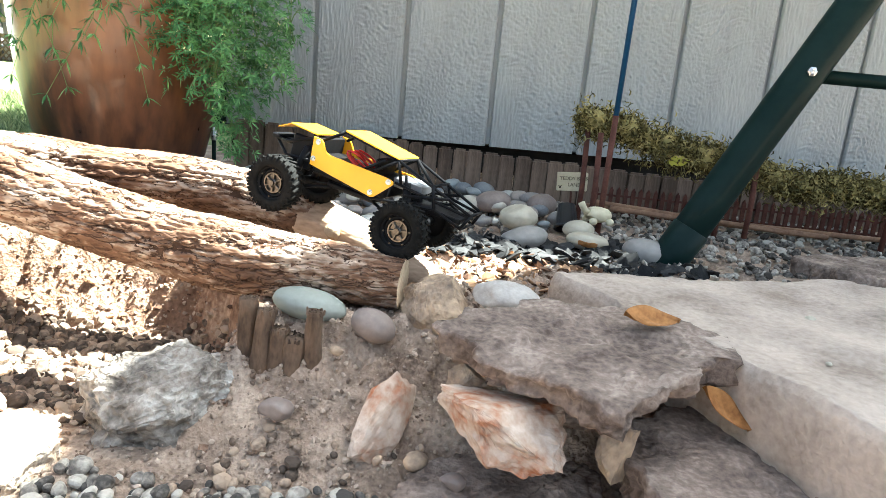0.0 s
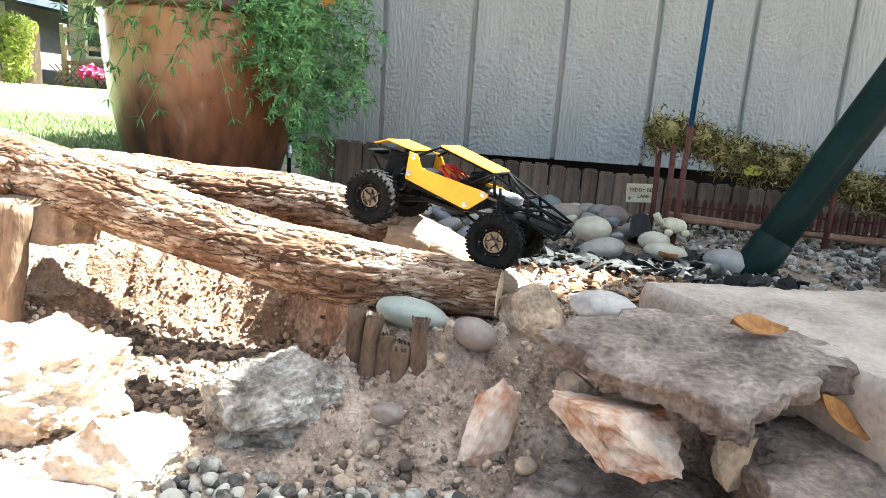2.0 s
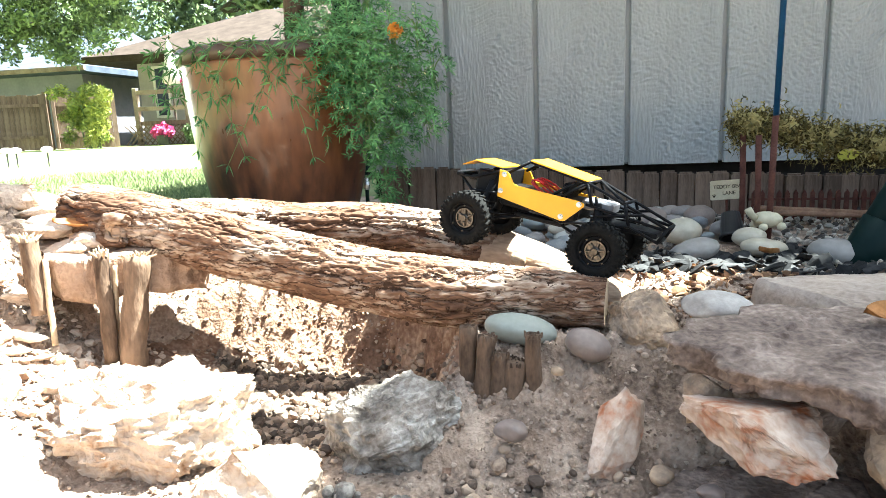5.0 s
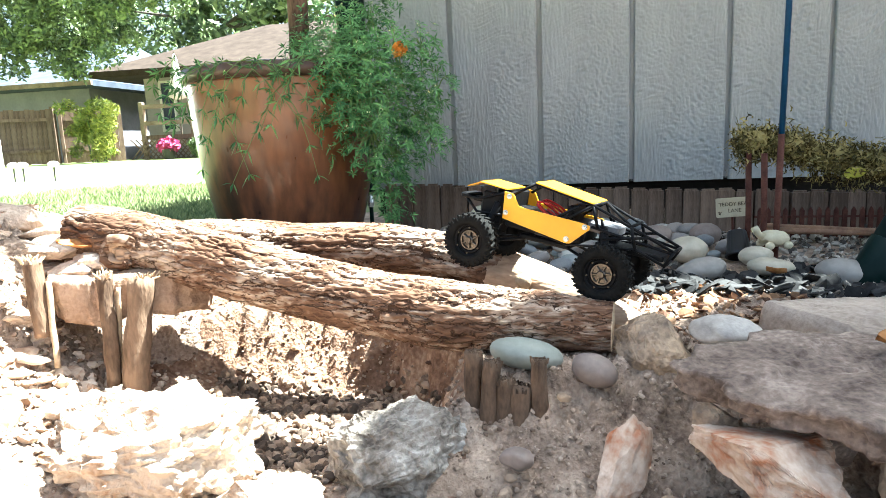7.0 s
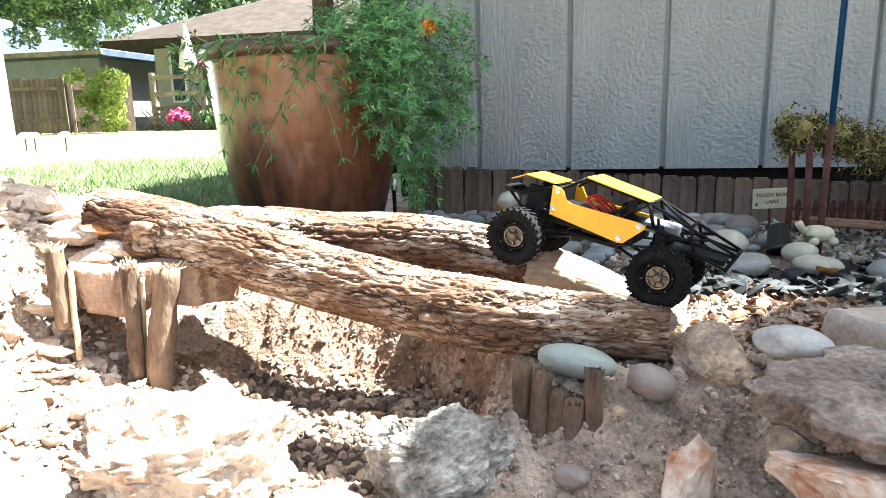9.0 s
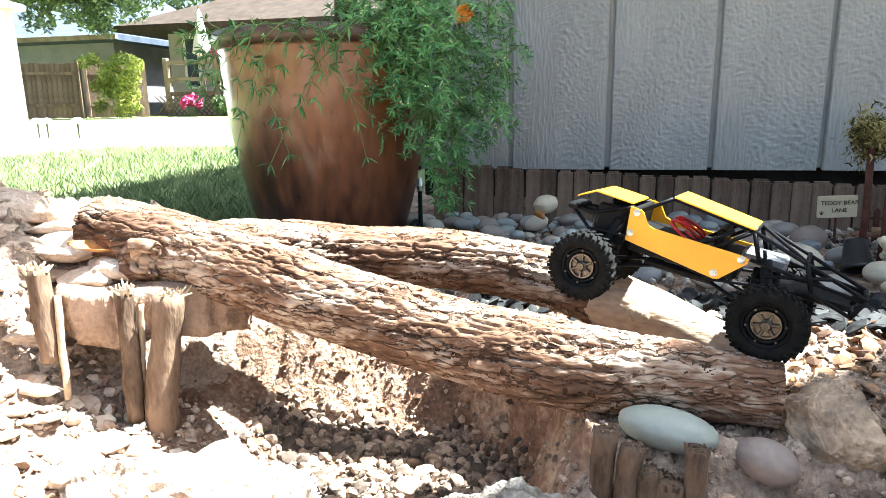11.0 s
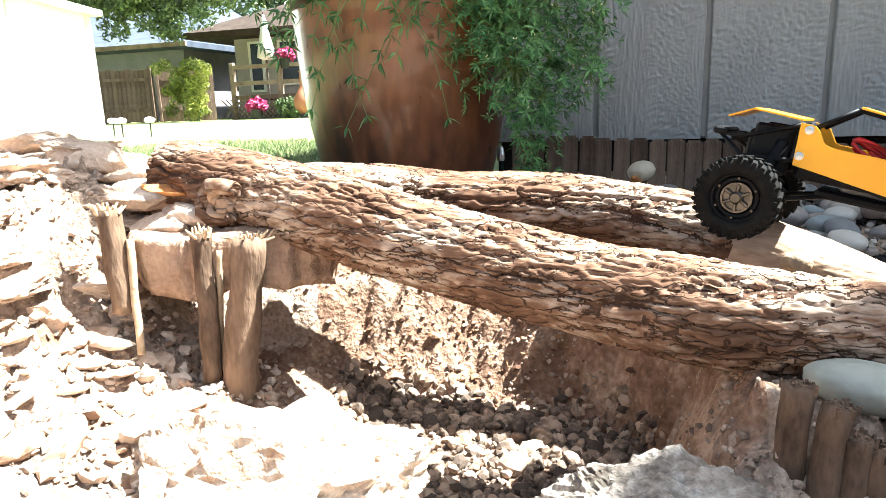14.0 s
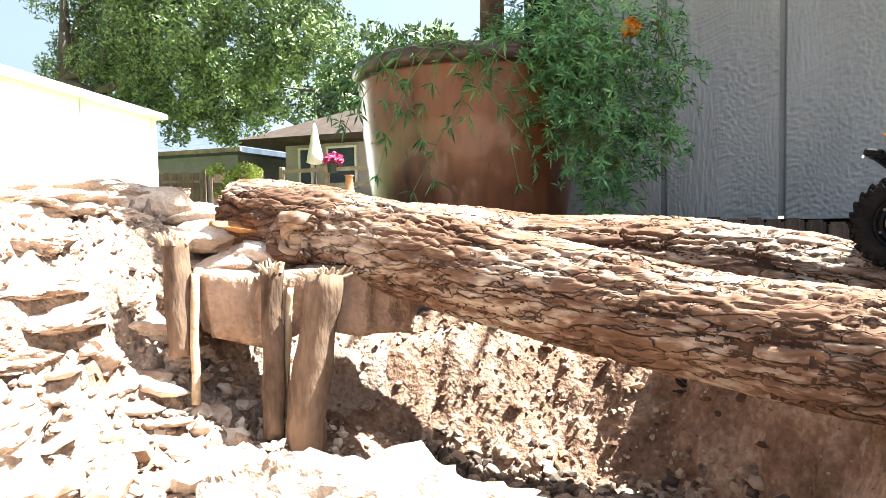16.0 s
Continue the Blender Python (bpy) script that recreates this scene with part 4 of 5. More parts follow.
# white storage shed
shed = thing("storage_shed", "white panelled storage shed in full sun", "shed")
a, b = Vector((-4.62, 2.6, 0)), Vector((-5.5, 5.57, 0))
ang = math.degrees(math.atan2(b.y - a.y, b.x - a.x))
L = (b - a).length
for nm, bmq, mt in (("front_panel", box(0, 0, 0, L, 1.6, 1.16), "white"), ("roof", box(-0.12, -0.1, 1.162, L + 0.12, 1.7, 1.22, 0.01), "trimwhite"),
                    ("corner_post", box(L - 0.07, -0.02, 0.0, L + 0.02, 0.07, 1.16, 0.004), "trimwhite"), ("corner_post", box(1.85, -0.02, 0.0, 1.97, -0.002, 1.16, 0.004), "trimwhite")):
    part(nm, bmq, M[mt], shed).matrix_world = pose(*a, 0, 0, ang)

# trees and shrubs
tree((-19.9, 16.6, 0), 9, [(0.6, 2.2, 6.4, 2.3), (4.1, 0.5, 7.2, 2.8), (7.1, 0, 6.6, 2.3), (5.9, -0.4, 4.6, 1.7), (8.7, 0.4, 5.4, 1.5), (-1.4, 2.0, 5.0, 1.7), (2.6, 0.4, 5.0, 1.6), (4.0, 0, 3.7, 1.0), (6.3, 0, 2.7, 0.75), (3.2, 0.2, 4.3, 1.1), (8.2, 0, 4.1, 1.2), (9.4, 0.3, 6.6, 1.6), (7.0, 0.3, 3.3, 0.8), (5.4, 0, 3.4, 0.9), (4.1, 0, 8.8, 3.0), (0, 1.5, 8.5, 2.5)], "large leafy shade tree with hanging branches", 3, 120000, 0.08, rad=0.38)
tree((-19, 34, 0), 11, [(0, 0, 8, 3), (5, 0, 8, 3), (-5, 0, 8, 3), (10, 1, 7, 2.6), (2, 0, 5, 2.4)], "distant pale green tree behind the roofs", 5, 14000, 0.25, "leaf")
for i, (p, r, hgt, m_, lab) in enumerate((((-13.15, 16.9, 0), 0.75, 1.5, "yellowleaf", "clump of tall yellow-green canna leaves"), ((-10.4, 18.0, 0), 0.4, 0.5, "leaf", "low green potted shrub"), ((-9.3, 18.0, 0), 0.4, 0.45, "leaf", "low green potted shrub"))):
    t = thing("shrub", lab, "shrub", at=Vector(p))
    rr = random.Random(i)
    part("stem_tangle", join(*[tube([(0.2 * math.cos(k), 0.2 * math.sin(k), 0), (0.5 * r * math.cos(k * 2.4), 0.5 * r * math.sin(k * 2.4), hgt * 0.8)], 0.02, 5) for k in range(7)]), M["herbstem"], t)
    add_leaves("foliage", leaf_cloud(6000, [(rr.gauss(0, 0.42) * r, rr.gauss(0, 0.3) * r, hgt * rr.uniform(0.12, 1.1), 0.26 * r) for _ in range(50)], 0.1, i, 0.22), m_, t)
M["bloom"] = mat("magenta_bloom", (0.3, 0.02, 0.08), (0.55, 0.06, 0.2), 4, 0.6, 0)
M["terracotta"] = mat("terracotta", (0.33, 0.13, 0.075), (0.45, 0.2, 0.12), 5, 0.8, 0.1)
M["black"] = mat("black_plastic", (0.012, 0.012, 0.013), (0.025, 0.025, 0.027), 20, 0.4, 0.1)
for p in ((-11.6, 17.9, 0), (-10.9, 18.62, 1.5)):
    fp = thing("flower_pot", "dark flower pot of magenta blooms", "flower pot", "flower pots", Vector(p))
    part("pot", lathe([(0.15, 0), (0.2, 0.3), (0.21, 0.3), (0.18, 0.28)], 14), M["black"], fp)
    add_leaves("bloom_cluster", leaf_cloud(400, [(0, 0, 0.42, 0.26), (0.15, 0, 0.4, 0.2), (-0.15, 0, 0.38, 0.2)], 0.07, 8, 0.9), "bloom", fp, "magenta blooms")["kind"] = "stuff"
ch = thing("chiminea", "terracotta chiminea on the lawn by the deck", "chiminea", at=Vector((-9.55, 17.2, 0)))
part("belly", lathe([(0.12, 0.1), (0.3, 0.3), (0.33, 0.5), (0.2, 0.75), (0.12, 0.9), (0.11, 1.25), (0.15, 1.3)], 20), M["terracotta"], ch, "", True)
part("stand", lathe([(0.2, 0), (0.2, 0.1), (0.17, 0.12)], 12), M["black"], ch)
for p in ((-4.73, 5.0), (-4.42, 5.0), (-4.9, 5.08)):
    sl = thing("solar_light", "small black solar stake light with clear cap", "solar light", "solar lights", Vector((*p, 0)))
    part("stake", tube([(0, 0, -0.03), (0, 0, 0.12)], [0.004, 0.008], 8), M["black"], sl)
    part("lamp_head", lathe([(0.03, 0.118), (0.045, 0.135), (0.047, 0.15), (0.03, 0.165), (0.01, 0.17)], 14), M["white"], sl, "pale cap", True)

# ---- toy rock crawler ----
M["rubber"] = mat("tyre_rubber", (0.004, 0.004, 0.004), (0.014, 0.0135, 0.0125), 90, 0.8, 0.3, 5)
M["yellow"] = mat("yellow_panel", (0.8, 0.36, 0.008), (0.86, 0.41, 0.012), 20, 0.35, 0.05, 5)
M["gunmetal"] = mat("gunmetal", (0.05, 0.044, 0.038), (0.14, 0.12, 0.1), 200, 0.35, 0.1, metal=1.0)
M["cage"] = mat("black_cage", (0.005, 0.005, 0.006), (0.011, 0.011, 0.012), 60, 0.45, 0.05)
M["redwire"] = mat("red_wire", (0.4, 0.015, 0.02), (0.55, 0.03, 0.03), 60, 0.4, 0)
for key in ("rubber", "cage", "tube"):
    M[key].node_tree.nodes["Principled BSDF"].inputs["Specular IOR Level"].default_value = 0.07
M["grey"] = mat("grey_plastic", (0.12, 0.12, 0.13), (0.2, 0.2, 0.21), 60, 0.5, 0)


def ring_prism(outline, y0, y1):
    """A plate with the outline in the x-z plane, between y0 and y1."""
    bm = bmesh.new()
    a = [bm.verts.new((x, y0, z)) for x, z in outline]
    b = [bm.verts.new((x, y1, z)) for x, z in outline]
    n = len(a)
    bm.faces.new(a)
    bm.faces.new(b[::-1])
    for i in range(n):
        bm.faces.new((a[i], b[i], b[(i + 1) % n], a[(i + 1) % n]))
    bmesh.ops.recalc_face_normals(bm, faces=bm.faces[:])
    return bm


def tyre_bm(r=0.0275, w=0.021):
    prof = [(0.0165, -0.45), (0.019, -0.5), (0.023, -0.49), (0.0255, -0.42), (0.0263, -0.25), (0.0265, 0), (0.0263, 0.25), (0.0255, 0.42), (0.023, 0.49), (0.019, 0.5), (0.0165, 0.45)]
    n = 44
    bm = bmesh.new()
    rings = [[bm.verts.new((q * math.cos(2 * math.pi * k / n), s * w, q * math.sin(2 * math.pi * k / n))) for k in range(n)] for q, s in prof]
    for r0, r1 in zip(rings, rings[1:] + rings[:1]):
        for k in range(n):
            bm.faces.new((r0[k], r0[(k + 1) % n], r1[(k + 1) % n], r1[k]))
    bmesh.ops.recalc_face_normals(bm, faces=bm.faces[:])
    lugs = []
    for k in range(26):
        for s in (-1, 1):
            a = 2 * math.pi * (k + (0.5 if s > 0 else 0)) / 26
            b = box(-0.0011, 0.0005, -0.0014, 0.0011, w * 0.47, 0.0012, 0.0003)
            bmesh.ops.transform(b, matrix=Matrix.Rotation(-a, 4, "Y") @ Matrix.Translation((0, 0, 0.0267)) @ Matrix.Rotation(s * 0.35, 4, "Z") @ Matrix.Diagonal((1, s, 1, 1)), verts=b.verts)
            c = box(-0.0013, w * 0.44, -0.0045, 0.0013, w * 0.51, 0.0004, 0.0003)
            bmesh.ops.transform(c, matrix=Matrix.Rotation(-a, 4, "Y") @ Matrix.Translation((0, 0, 0.0258)) @ Matrix.Diagonal((1, s, 1, 1)), verts=c.verts)
            for q in (b, c):
                bmesh.ops.recalc_face_normals(q, faces=q.faces[:])
            lugs += [b, c]
    return bm, join(*lugs)


car = thing("toy_truck", "yellow and black remote-control rock crawler climbing the logs", "toy truck")
WB = 0.14
carcass, knobs = tyre_bm()
tyre_me = mesh_ob("tyre", carcass, M["rubber"])
tread_me = mesh_ob("tread", knobs, M["rubber"], False)
tread_data = tread_me.data
bpy.data.objects.remove(tread_me)
rim_b = lathe([(0.0165, -0.006), (0.0172, -0.004), (0.0172, 0.006), (0.0155, 0.0075), (0.0145, 0.004), (0.0145, -0.002)], 32)
hub_b = join(lathe([(0.0042, 0), (0.0042, 0.0055), (0.003, 0.0065), (0.003, 0.0085), (0.0012, 0.0085)], 18), lathe([(0.0102, 0.003), (0.0102, 0.0052), (0.0088, 0.0052), (0.0088, 0.003)], 24))
spokes = []
for k in range(6):
    s = box(0.003, -0.0011, 0.002, 0.0095, 0.0011, 0.0055, 0.0005)
    bmesh.ops.transform(s, matrix=Matrix.Rotation(k * math.pi / 3, 4, "Z"), verts=s.verts)
    spokes.append(s)
bolts = [lathe([(0.0008, 0.0065), (0.0008, 0.0082)], 8, (0.0132 * math.cos(k * math.pi / 3), 0.0132 * math.sin(k * math.pi / 3), 0)) for k in range(6)]
disc_b = lathe([(0.0146, 0.001), (0.0146, 0.0035), (0.0115, 0.0045), (0.0115, 0.002)], 32)
rim_o = mesh_ob("rim", rim_b, M["cage"])
star_o = mesh_ob("beadlock_star", join(hub_b, *spokes, *bolts), M["gunmetal"], False)
disc_o = mesh_ob("bead_ring", disc_b, M["cage"])
datas = [(q.name.split(".")[0], q.data) for q in (rim_o, star_o, disc_o)]
tyre_data = tyre_me.data
for q in (tyre_me, rim_o, star_o, disc_o):
    bpy.data.objects.remove(q)
for xx in (0, WB):
    for yy in (-0.043, 0.043):
        wh = new("wheel")
        wh.parent = car
        wh.matrix_local = pose(xx, yy, 0, 0, 15 * (1 + xx * 9), (8 if xx and yy < 0 else 0))
        t_ = new("tyre", tyre_data)
        t_.parent = wh
        k_ = new("tread", tread_data)
        k_.parent = wh
        tagged(k_, "chunky rubber tread blocks", kind="stuff")
        for nm, dt in datas:
            o = new(nm, dt)
            o.parent = wh
            o.matrix_local = Matrix.Rotation(math.radians(90 if yy < 0 else -90), 4, "X")
# running gear
for xx in (0, WB):
    part("axle", join(tube([(xx, -0.034, 0), (xx, 0.034, 0)], 0.0045, 10), lathe([(0.004, -0.009), (0.009, -0.004), (0.009, 0.004), (0.004, 0.009)], 14, (xx, 0.006, 0))), M["cage"], car, "", True)
    for yy in (-0.022, 0.022):
        s = -1 if xx else 1
        part("shock", join(tube([(xx + 0.004 * s, yy, 0.004), (xx + 0.014 * s, yy * 0.95, 0.047)], [0.0045, 0.004], 10), tube([(xx + 0.001 * s, yy, 0.0), (xx + 0.017 * s, yy * 0.93, 0.054)], 0.0015, 6)), M["cage"], car, "", True)
        part("link", tube([(xx + 0.003 * s, yy, -0.004), (0.07 - 0.02 * s, yy * 0.6, 0.012)], 0.0018, 8), M["cage"], car, "", True)
part("skid_plate", box(0.045, -0.016, 0.009, 0.1, 0.016, 0.016, 0.002), M["cage"], car)
part("gearbox", box(0.052, -0.013, 0.0165, 0.088, 0.013, 0.034, 0.003), M["grey"], car)
part("battery", box(0.0, -0.014, 0.036, 0.032, 0.014, 0.048, 0.002), M["grey"], car, "grey wrapped battery pack")
part("servo", box(0.125, -0.012, 0.022, 0.15, 0.012, 0.038, 0.002), M["cage"], car)
part("seat", join(box(0.05, -0.02, 0.03, 0.08, 0.02, 0.036, 0.002), box(0.046, -0.02, 0.036, 0.052, 0.02, 0.062, 0.002)), M["cage"], car)
for k in range(6):
    part("wire", tube([(0.066 + 0.02 * math.sin(a * 1.3 + k) * 0.6 + 0.01, -0.012 + 0.005 * k + 0.003 * math.cos(a), 0.048 + 0.009 * math.sin(a + k)) for a in np.linspace(0, 3.5, 10)], 0.0014, 6), M["redwire"], car, "red wire", True)
# body panels
PANEL = [(0.118, 0.063), (0.116, 0.031), (0.045, 0.0195), (0.041, 0.0205), (0.0245, 0.041), (0.025, 0.0445), (0.03, 0.0462), (0.097, 0.0485), (0.101, 0.05), (0.1065, 0.0595), (0.109, 0.062)]
for s in (-1, 1):
    y = 0.0275 * s
    pn = part("side_panel", ring_prism(PANEL, y, y + 0.0014 * s), M["yellow"], car, "flat yellow side panel")
    for u, v in ((0.1135, 0.0385), (0.112, 0.0585), (0.0295, 0.0425), (0.0455, 0.0245)):
        b = lathe([(0.0028, 0), (0.0028, 0.0006), (0.0019, 0.0008), (0.0019, 0.002), (0.0008, 0.0021), (0.0008, 0.0012)], 12)
        sc = part("screw", b, M["steel"], pn, "steel cap screw")
        sc.matrix_local = pose(u, y + 0.0015 * s, v, 90 if s < 0 else -90, 0, 0)
part("hood", join(ring_prism([(0.118, 0.0642), (0.149, 0.0668), (0.149, 0.0682), (0.118, 0.0656)], -0.024, 0.024), ring_prism([(0.1492, 0.0668), (0.165, 0.058), (0.165, 0.0593), (0.1492, 0.0682)], -0.021, 0.021)), M["yellow"], car, "yellow hood plate folded down at the nose")
part("roof_panel", ring_prism([(0.088, 0.079), (0.027, 0.0688), (0.027, 0.070), (0.088, 0.0805)], -0.0245, 0.0245), M["yellow"], car, "yellow roof plate")


def bar(*pts, r=0.0017, both=True):
    q = [tube([(x, y, z) for x, y, z in pts], r, 8)]
    if both:
        q.append(tube([(x, -y, z) for x, y, z in pts], r, 8))
    return join(*q)


for pts in (((0.11, 0.025, 0.06), (0.089, 0.0225, 0.078)), ((0.089, 0.0225, 0.078), (0.027, 0.0225, 0.0675)), ((0.027, 0.0225, 0.0675), (-0.054, 0.017, 0.035)),
            ((0.05, 0.026, 0.046), (0.027, 0.0225, 0.0675)), ((0.027, 0.0225, 0.0675), (0.018, 0.026, 0.044)), ((0.116, 0.026, 0.032), (0.045, 0.026, 0.018), (-0.02, 0.024, 0.03), (-0.048, 0.018, 0.018)),
            ((-0.054, 0.017, 0.035), (-0.048, 0.018, 0.018)), ((0.024, 0.026, 0.044), (-0.052, 0.017, 0.033)), ((-0.012, 0.021, 0.053), (-0.02, 0.024, 0.03)), ((-0.03, 0.02, 0.045), (0.012, 0.025, 0.033)),
            ((0.116, 0.024, 0.062), (0.15, 0.02, 0.046), (0.17, 0.012, 0.044)), ((0.116, 0.026, 0.034), (0.15, 0.02, 0.03), (0.168, 0.012, 0.043)), ((0.066, 0.024, 0.04), (0.04, 0.023, 0.064))):
    part("cage_bar", bar(*pts, both=False), M["cage"], car, "", True)
    part("cage_bar", bar(*[(a, -b, c) for a, b, c in pts], both=False), M["cage"], car, "", True)
for pts in (((0.089, -0.0225, 0.078), (0.089, 0.0225, 0.078)), ((0.027, -0.0225, 0.0675), (0.027, 0.0225, 0.0675)), ((-0.054, -0.017, 0.035), (-0.054, 0.017, 0.035)), ((-0.048, -0.018, 0.018), (-0.048, 0.018, 0.018)), ((-0.012, -0.021, 0.053), (-0.012, 0.021, 0.053)),
            ((0.027, -0.0225, 0.0675), (-0.012, 0.021, 0.053))):
    part("cross_tube", bar(*pts, both=False), M["cage"], car, "", True)
part("bumper", join(box(0.163, -0.016, 0.043, 0.174, 0.016, 0.049, 0.0015), box(0.15, -0.006, 0.04, 0.163, 0.006, 0.046, 0.001)), M["cage"], car, "black front bumper with winch mount")
part("winch_hook", tube([(0.174, -0.006, 0.046), (0.1765, -0.006, 0.0445), (0.1765, -0.004, 0.0425)], 0.0009, 6), M["steel"], car)
part("interior_tub", join(box(0.03, -0.026, 0.021, 0.115, 0.026, 0.044, 0.003), box(0.112, -0.025, 0.03, 0.117, 0.025, 0.062, 0.001)), M["cage"], car, "black cockpit tub")
part("shock_tower", join(box(0.12, -0.021, 0.02, 0.146, -0.014, 0.058, 0.002), box(0.12, 0.014, 0.02, 0.146, 0.021, 0.058, 0.002), box(0.122, -0.014, 0.03, 0.15, 0.014, 0.052, 0.002)), M["cage"], car)
part("motor", lathe([(0.009, -0.014), (0.0095, 0.0), (0.009, 0.014)], 16, (0.012, 0, 0.03)), M["cage"], car)
part("rear_tray", box(-0.046, -0.016, 0.021, 0.02, 0.016, 0.027, 0.001), M["cage"], car)
squash = Matrix.Diagonal((1, 1, 0.86, 1))
for q in list(car.children):
    if q.name.split(".")[0] not in ("wheel", "axle"):
        q.data.transform(squash)
        for s in q.children:
            s.location.z *= 0.86
# place: rear axle on the front limb, nose towards the fork
rear, front = Vector((-0.026, 0.6, 0.078)), Vector((-0.15, 0.645, 0.104))
dx = (front - rear).normalized()
dy = Vector((0, 0, 1)).cross(dx).normalized()
dz = dx.cross(dy)
car.matrix_world = Matrix.Translation(rear) @ Matrix((dx, dy, dz)).transposed().to_4x4() @ Matrix.Rotation(radians(2), 4, "X") @ Matrix.Scale(0.95, 4)

# ---- herb trailing from the planter ----
herb = thing("trailing_herb", "bushy green herb with narrow whorled leaves and tiny florets", "plant", at=Vector((-0.55, 1.17, 0.33)))
rs = np.random.RandomState(21)
base_h = np.array((-0.55, 1.17, 0.33))
stems, nodes = [], []
CLUMPS = ((-0.47, 1.15, 0.39, 0.075), (-0.43, 1.12, 0.34, 0.09), (-0.385, 1.11, 0.29, 0.085), (-0.4, 1.1, 0.22, 0.085), (-0.355, 1.12, 0.33, 0.07), (-0.365, 1.13, 0.18, 0.06), (-0.385, 1.14, 0.12, 0.04), (-0.38, 1.16, 0.08, 0.03),
          (-0.52, 1.12, 0.375, 0.04), (-0.45, 1.09, 0.27, 0.06), (-0.33, 1.15, 0.25, 0.05), (-0.45, 1.07, 0.33, 0.04), (-0.42, 1.2, 0.43, 0.06), (-0.31, 1.12, 0.36, 0.045), (-0.285, 1.13, 0.29, 0.045), (-0.3, 1.13, 0.21, 0.04))
total = sum(c[3] ** 2 for c in CLUMPS)
for c in CLUMPS:
    for k in range(int(2050 * c[3] ** 2 / total)):
        d = rs.normal(size=3)
        d /= np.linalg.norm(d)
        p = np.array(c[:3]) + d * c[3] * rs.uniform(0.4, 1.1)
        if math.hypot(p[0] - POT[0], p[1] - POT[1]) < 0.185 and p[2] < 0.34:
            continue
        grow = d * 0.5 + np.array((0.25, -0.25, 0.5)) + rs.normal(0, 0.3, 3)
        nodes.append((p - base_h, grow, 1.0))
        if k % 9 == 0:
            mid = np.array(c[:3])
            stems.append([q - base_h for q in (mid * (1 - f) + p * f + np.array((0, 0, 0.012 * math.sin(3.1 * f))) for f in np.linspace(-0.4, 1, 7))])
for k in range(24):
    az = rs.uniform(-2.2, -0.6)
    fall, length, turn = rs.uniform(0.25, 1.0), rs.uniform(0.08, 0.25), rs.choice([-1, 1]) * rs.uniform(0.2, 0.8)
    far = rs.uniform(0.01, 0.05)
    pts = []
    for f in np.linspace(0, 1, 7):
        w, q = az + turn * f, 0.186 + far * f ** 0.7
        pts.append(np.array((POT[0] + q * math.cos(w), POT[1] + q * math.sin(w), 0.345 + 0.02 * math.sin(f * 3.1) - fall * length * f ** 1.4)) + rs.normal(0, 0.003, 3))
    stems.append([q - base_h for q in pts])
    for j in range(1, 7):
        if j > 1:
            nodes.append((pts[j] - base_h, (pts[j] - pts[j - 1]) + np.array((0, 0, 0.012)), 1.35))
part("stem_tangle", join(*[tube([tuple(p) for p in s], [0.0011, 0.001, 0.0009, 0.0008, 0.0007, 0.0006, 0.0005], 4) for s in stems]), M["herbstem"], herb)["kind"] = "stuff"
vs, fs = [], []
for p, d, sc in nodes:
    d = d / (np.linalg.norm(d) + 1e-9)
    a = np.cross(d, rs.normal(size=3))
    a /= np.linalg.norm(a)
    b = np.cross(d, a)
    for q in range(6):
        w = 2 * math.pi * q / 6 + rs.normal(0, 0.25)
        o = a * math.cos(w) + b * math.sin(w)
        L = sc * rs.uniform(0.008, 0.019)
        t = o * 0.85 + d * 0.45 - np.array((0, 0, 0.15))
        side = np.cross(t, d)
        side /= np.linalg.norm(side) + 1e-9
        wd = L * 0.105
        i = len(vs)
        droop = np.array((0, 0, -0.12 * L))
        vs += [p, p + t * L * 0.5 - side * wd, p + t * L + droop, p + t * L * 0.5 + side * wd, p + t * L * 0.5 - d * wd * 0.4]
        fs += [(i, i + 1, i + 4), (i + 1, i + 2, i + 4), (i + 2, i + 3, i + 4), (i + 3, i, i + 4)]
me = bpy.data.meshes.new("leaves")
me.from_pydata([tuple(map(float, q)) for q in vs], [], fs)
add_leaves("leaves", me, "herb", herb)["kind"] = "stuff"
fl = leaf_cloud(700, [(*(nodes[i][0] + np.array((0, 0, 0.004))), 0.004) for i in range(0, len(nodes), 5)], 0.0016, 4, 0.9)
add_leaves("floret_cluster", fl, "floret", herb, "tiny cream florets")["kind"] = "stuff"
M["orange"] = mat("orange_petal", (0.6, 0.2, 0.02), (0.8, 0.35, 0.04), 40, 0.6, 0)
mg = thing("marigold", "orange marigold bloom among the herb", "flower", at=Vector((-0.345, 1.1, 0.356)))
part("stem", tube([(0, 0.02, -0.06), (0, 0.005, -0.02), (0, 0, 0)], 0.0014, 5), M["herbstem"], mg)
add_leaves("petals", leaf_cloud(160, [(0, 0, 0.0, 0.012), (0, 0, 0.003, 0.009)], 0.006, 2, 0.9), "orange", mg, "ruffled orange petals")
M["blue"] = mat("pale_blue_plastic", (0.16, 0.32, 0.42), (0.24, 0.42, 0.5), 14, 0.5, 0.1)
tagged(mesh_ob("tray", box(-0.7, 1.26, 0.328, -0.58, 1.34, 0.372, 0.006, 2), M["blue"]), "pale blue plastic tray in the planter", "tray")

# ---- loose stone, gravel and litter ----
def ico(sub):
    b = bmesh.new()
    bmesh.ops.create_icosphere(b, subdivisions=sub, radius=1)
    v = np.array([q.co[:] for q in b.verts])
    f = np.array([[q.index for q in p.verts] for p in b.faces])
    b.free()
    return v, f


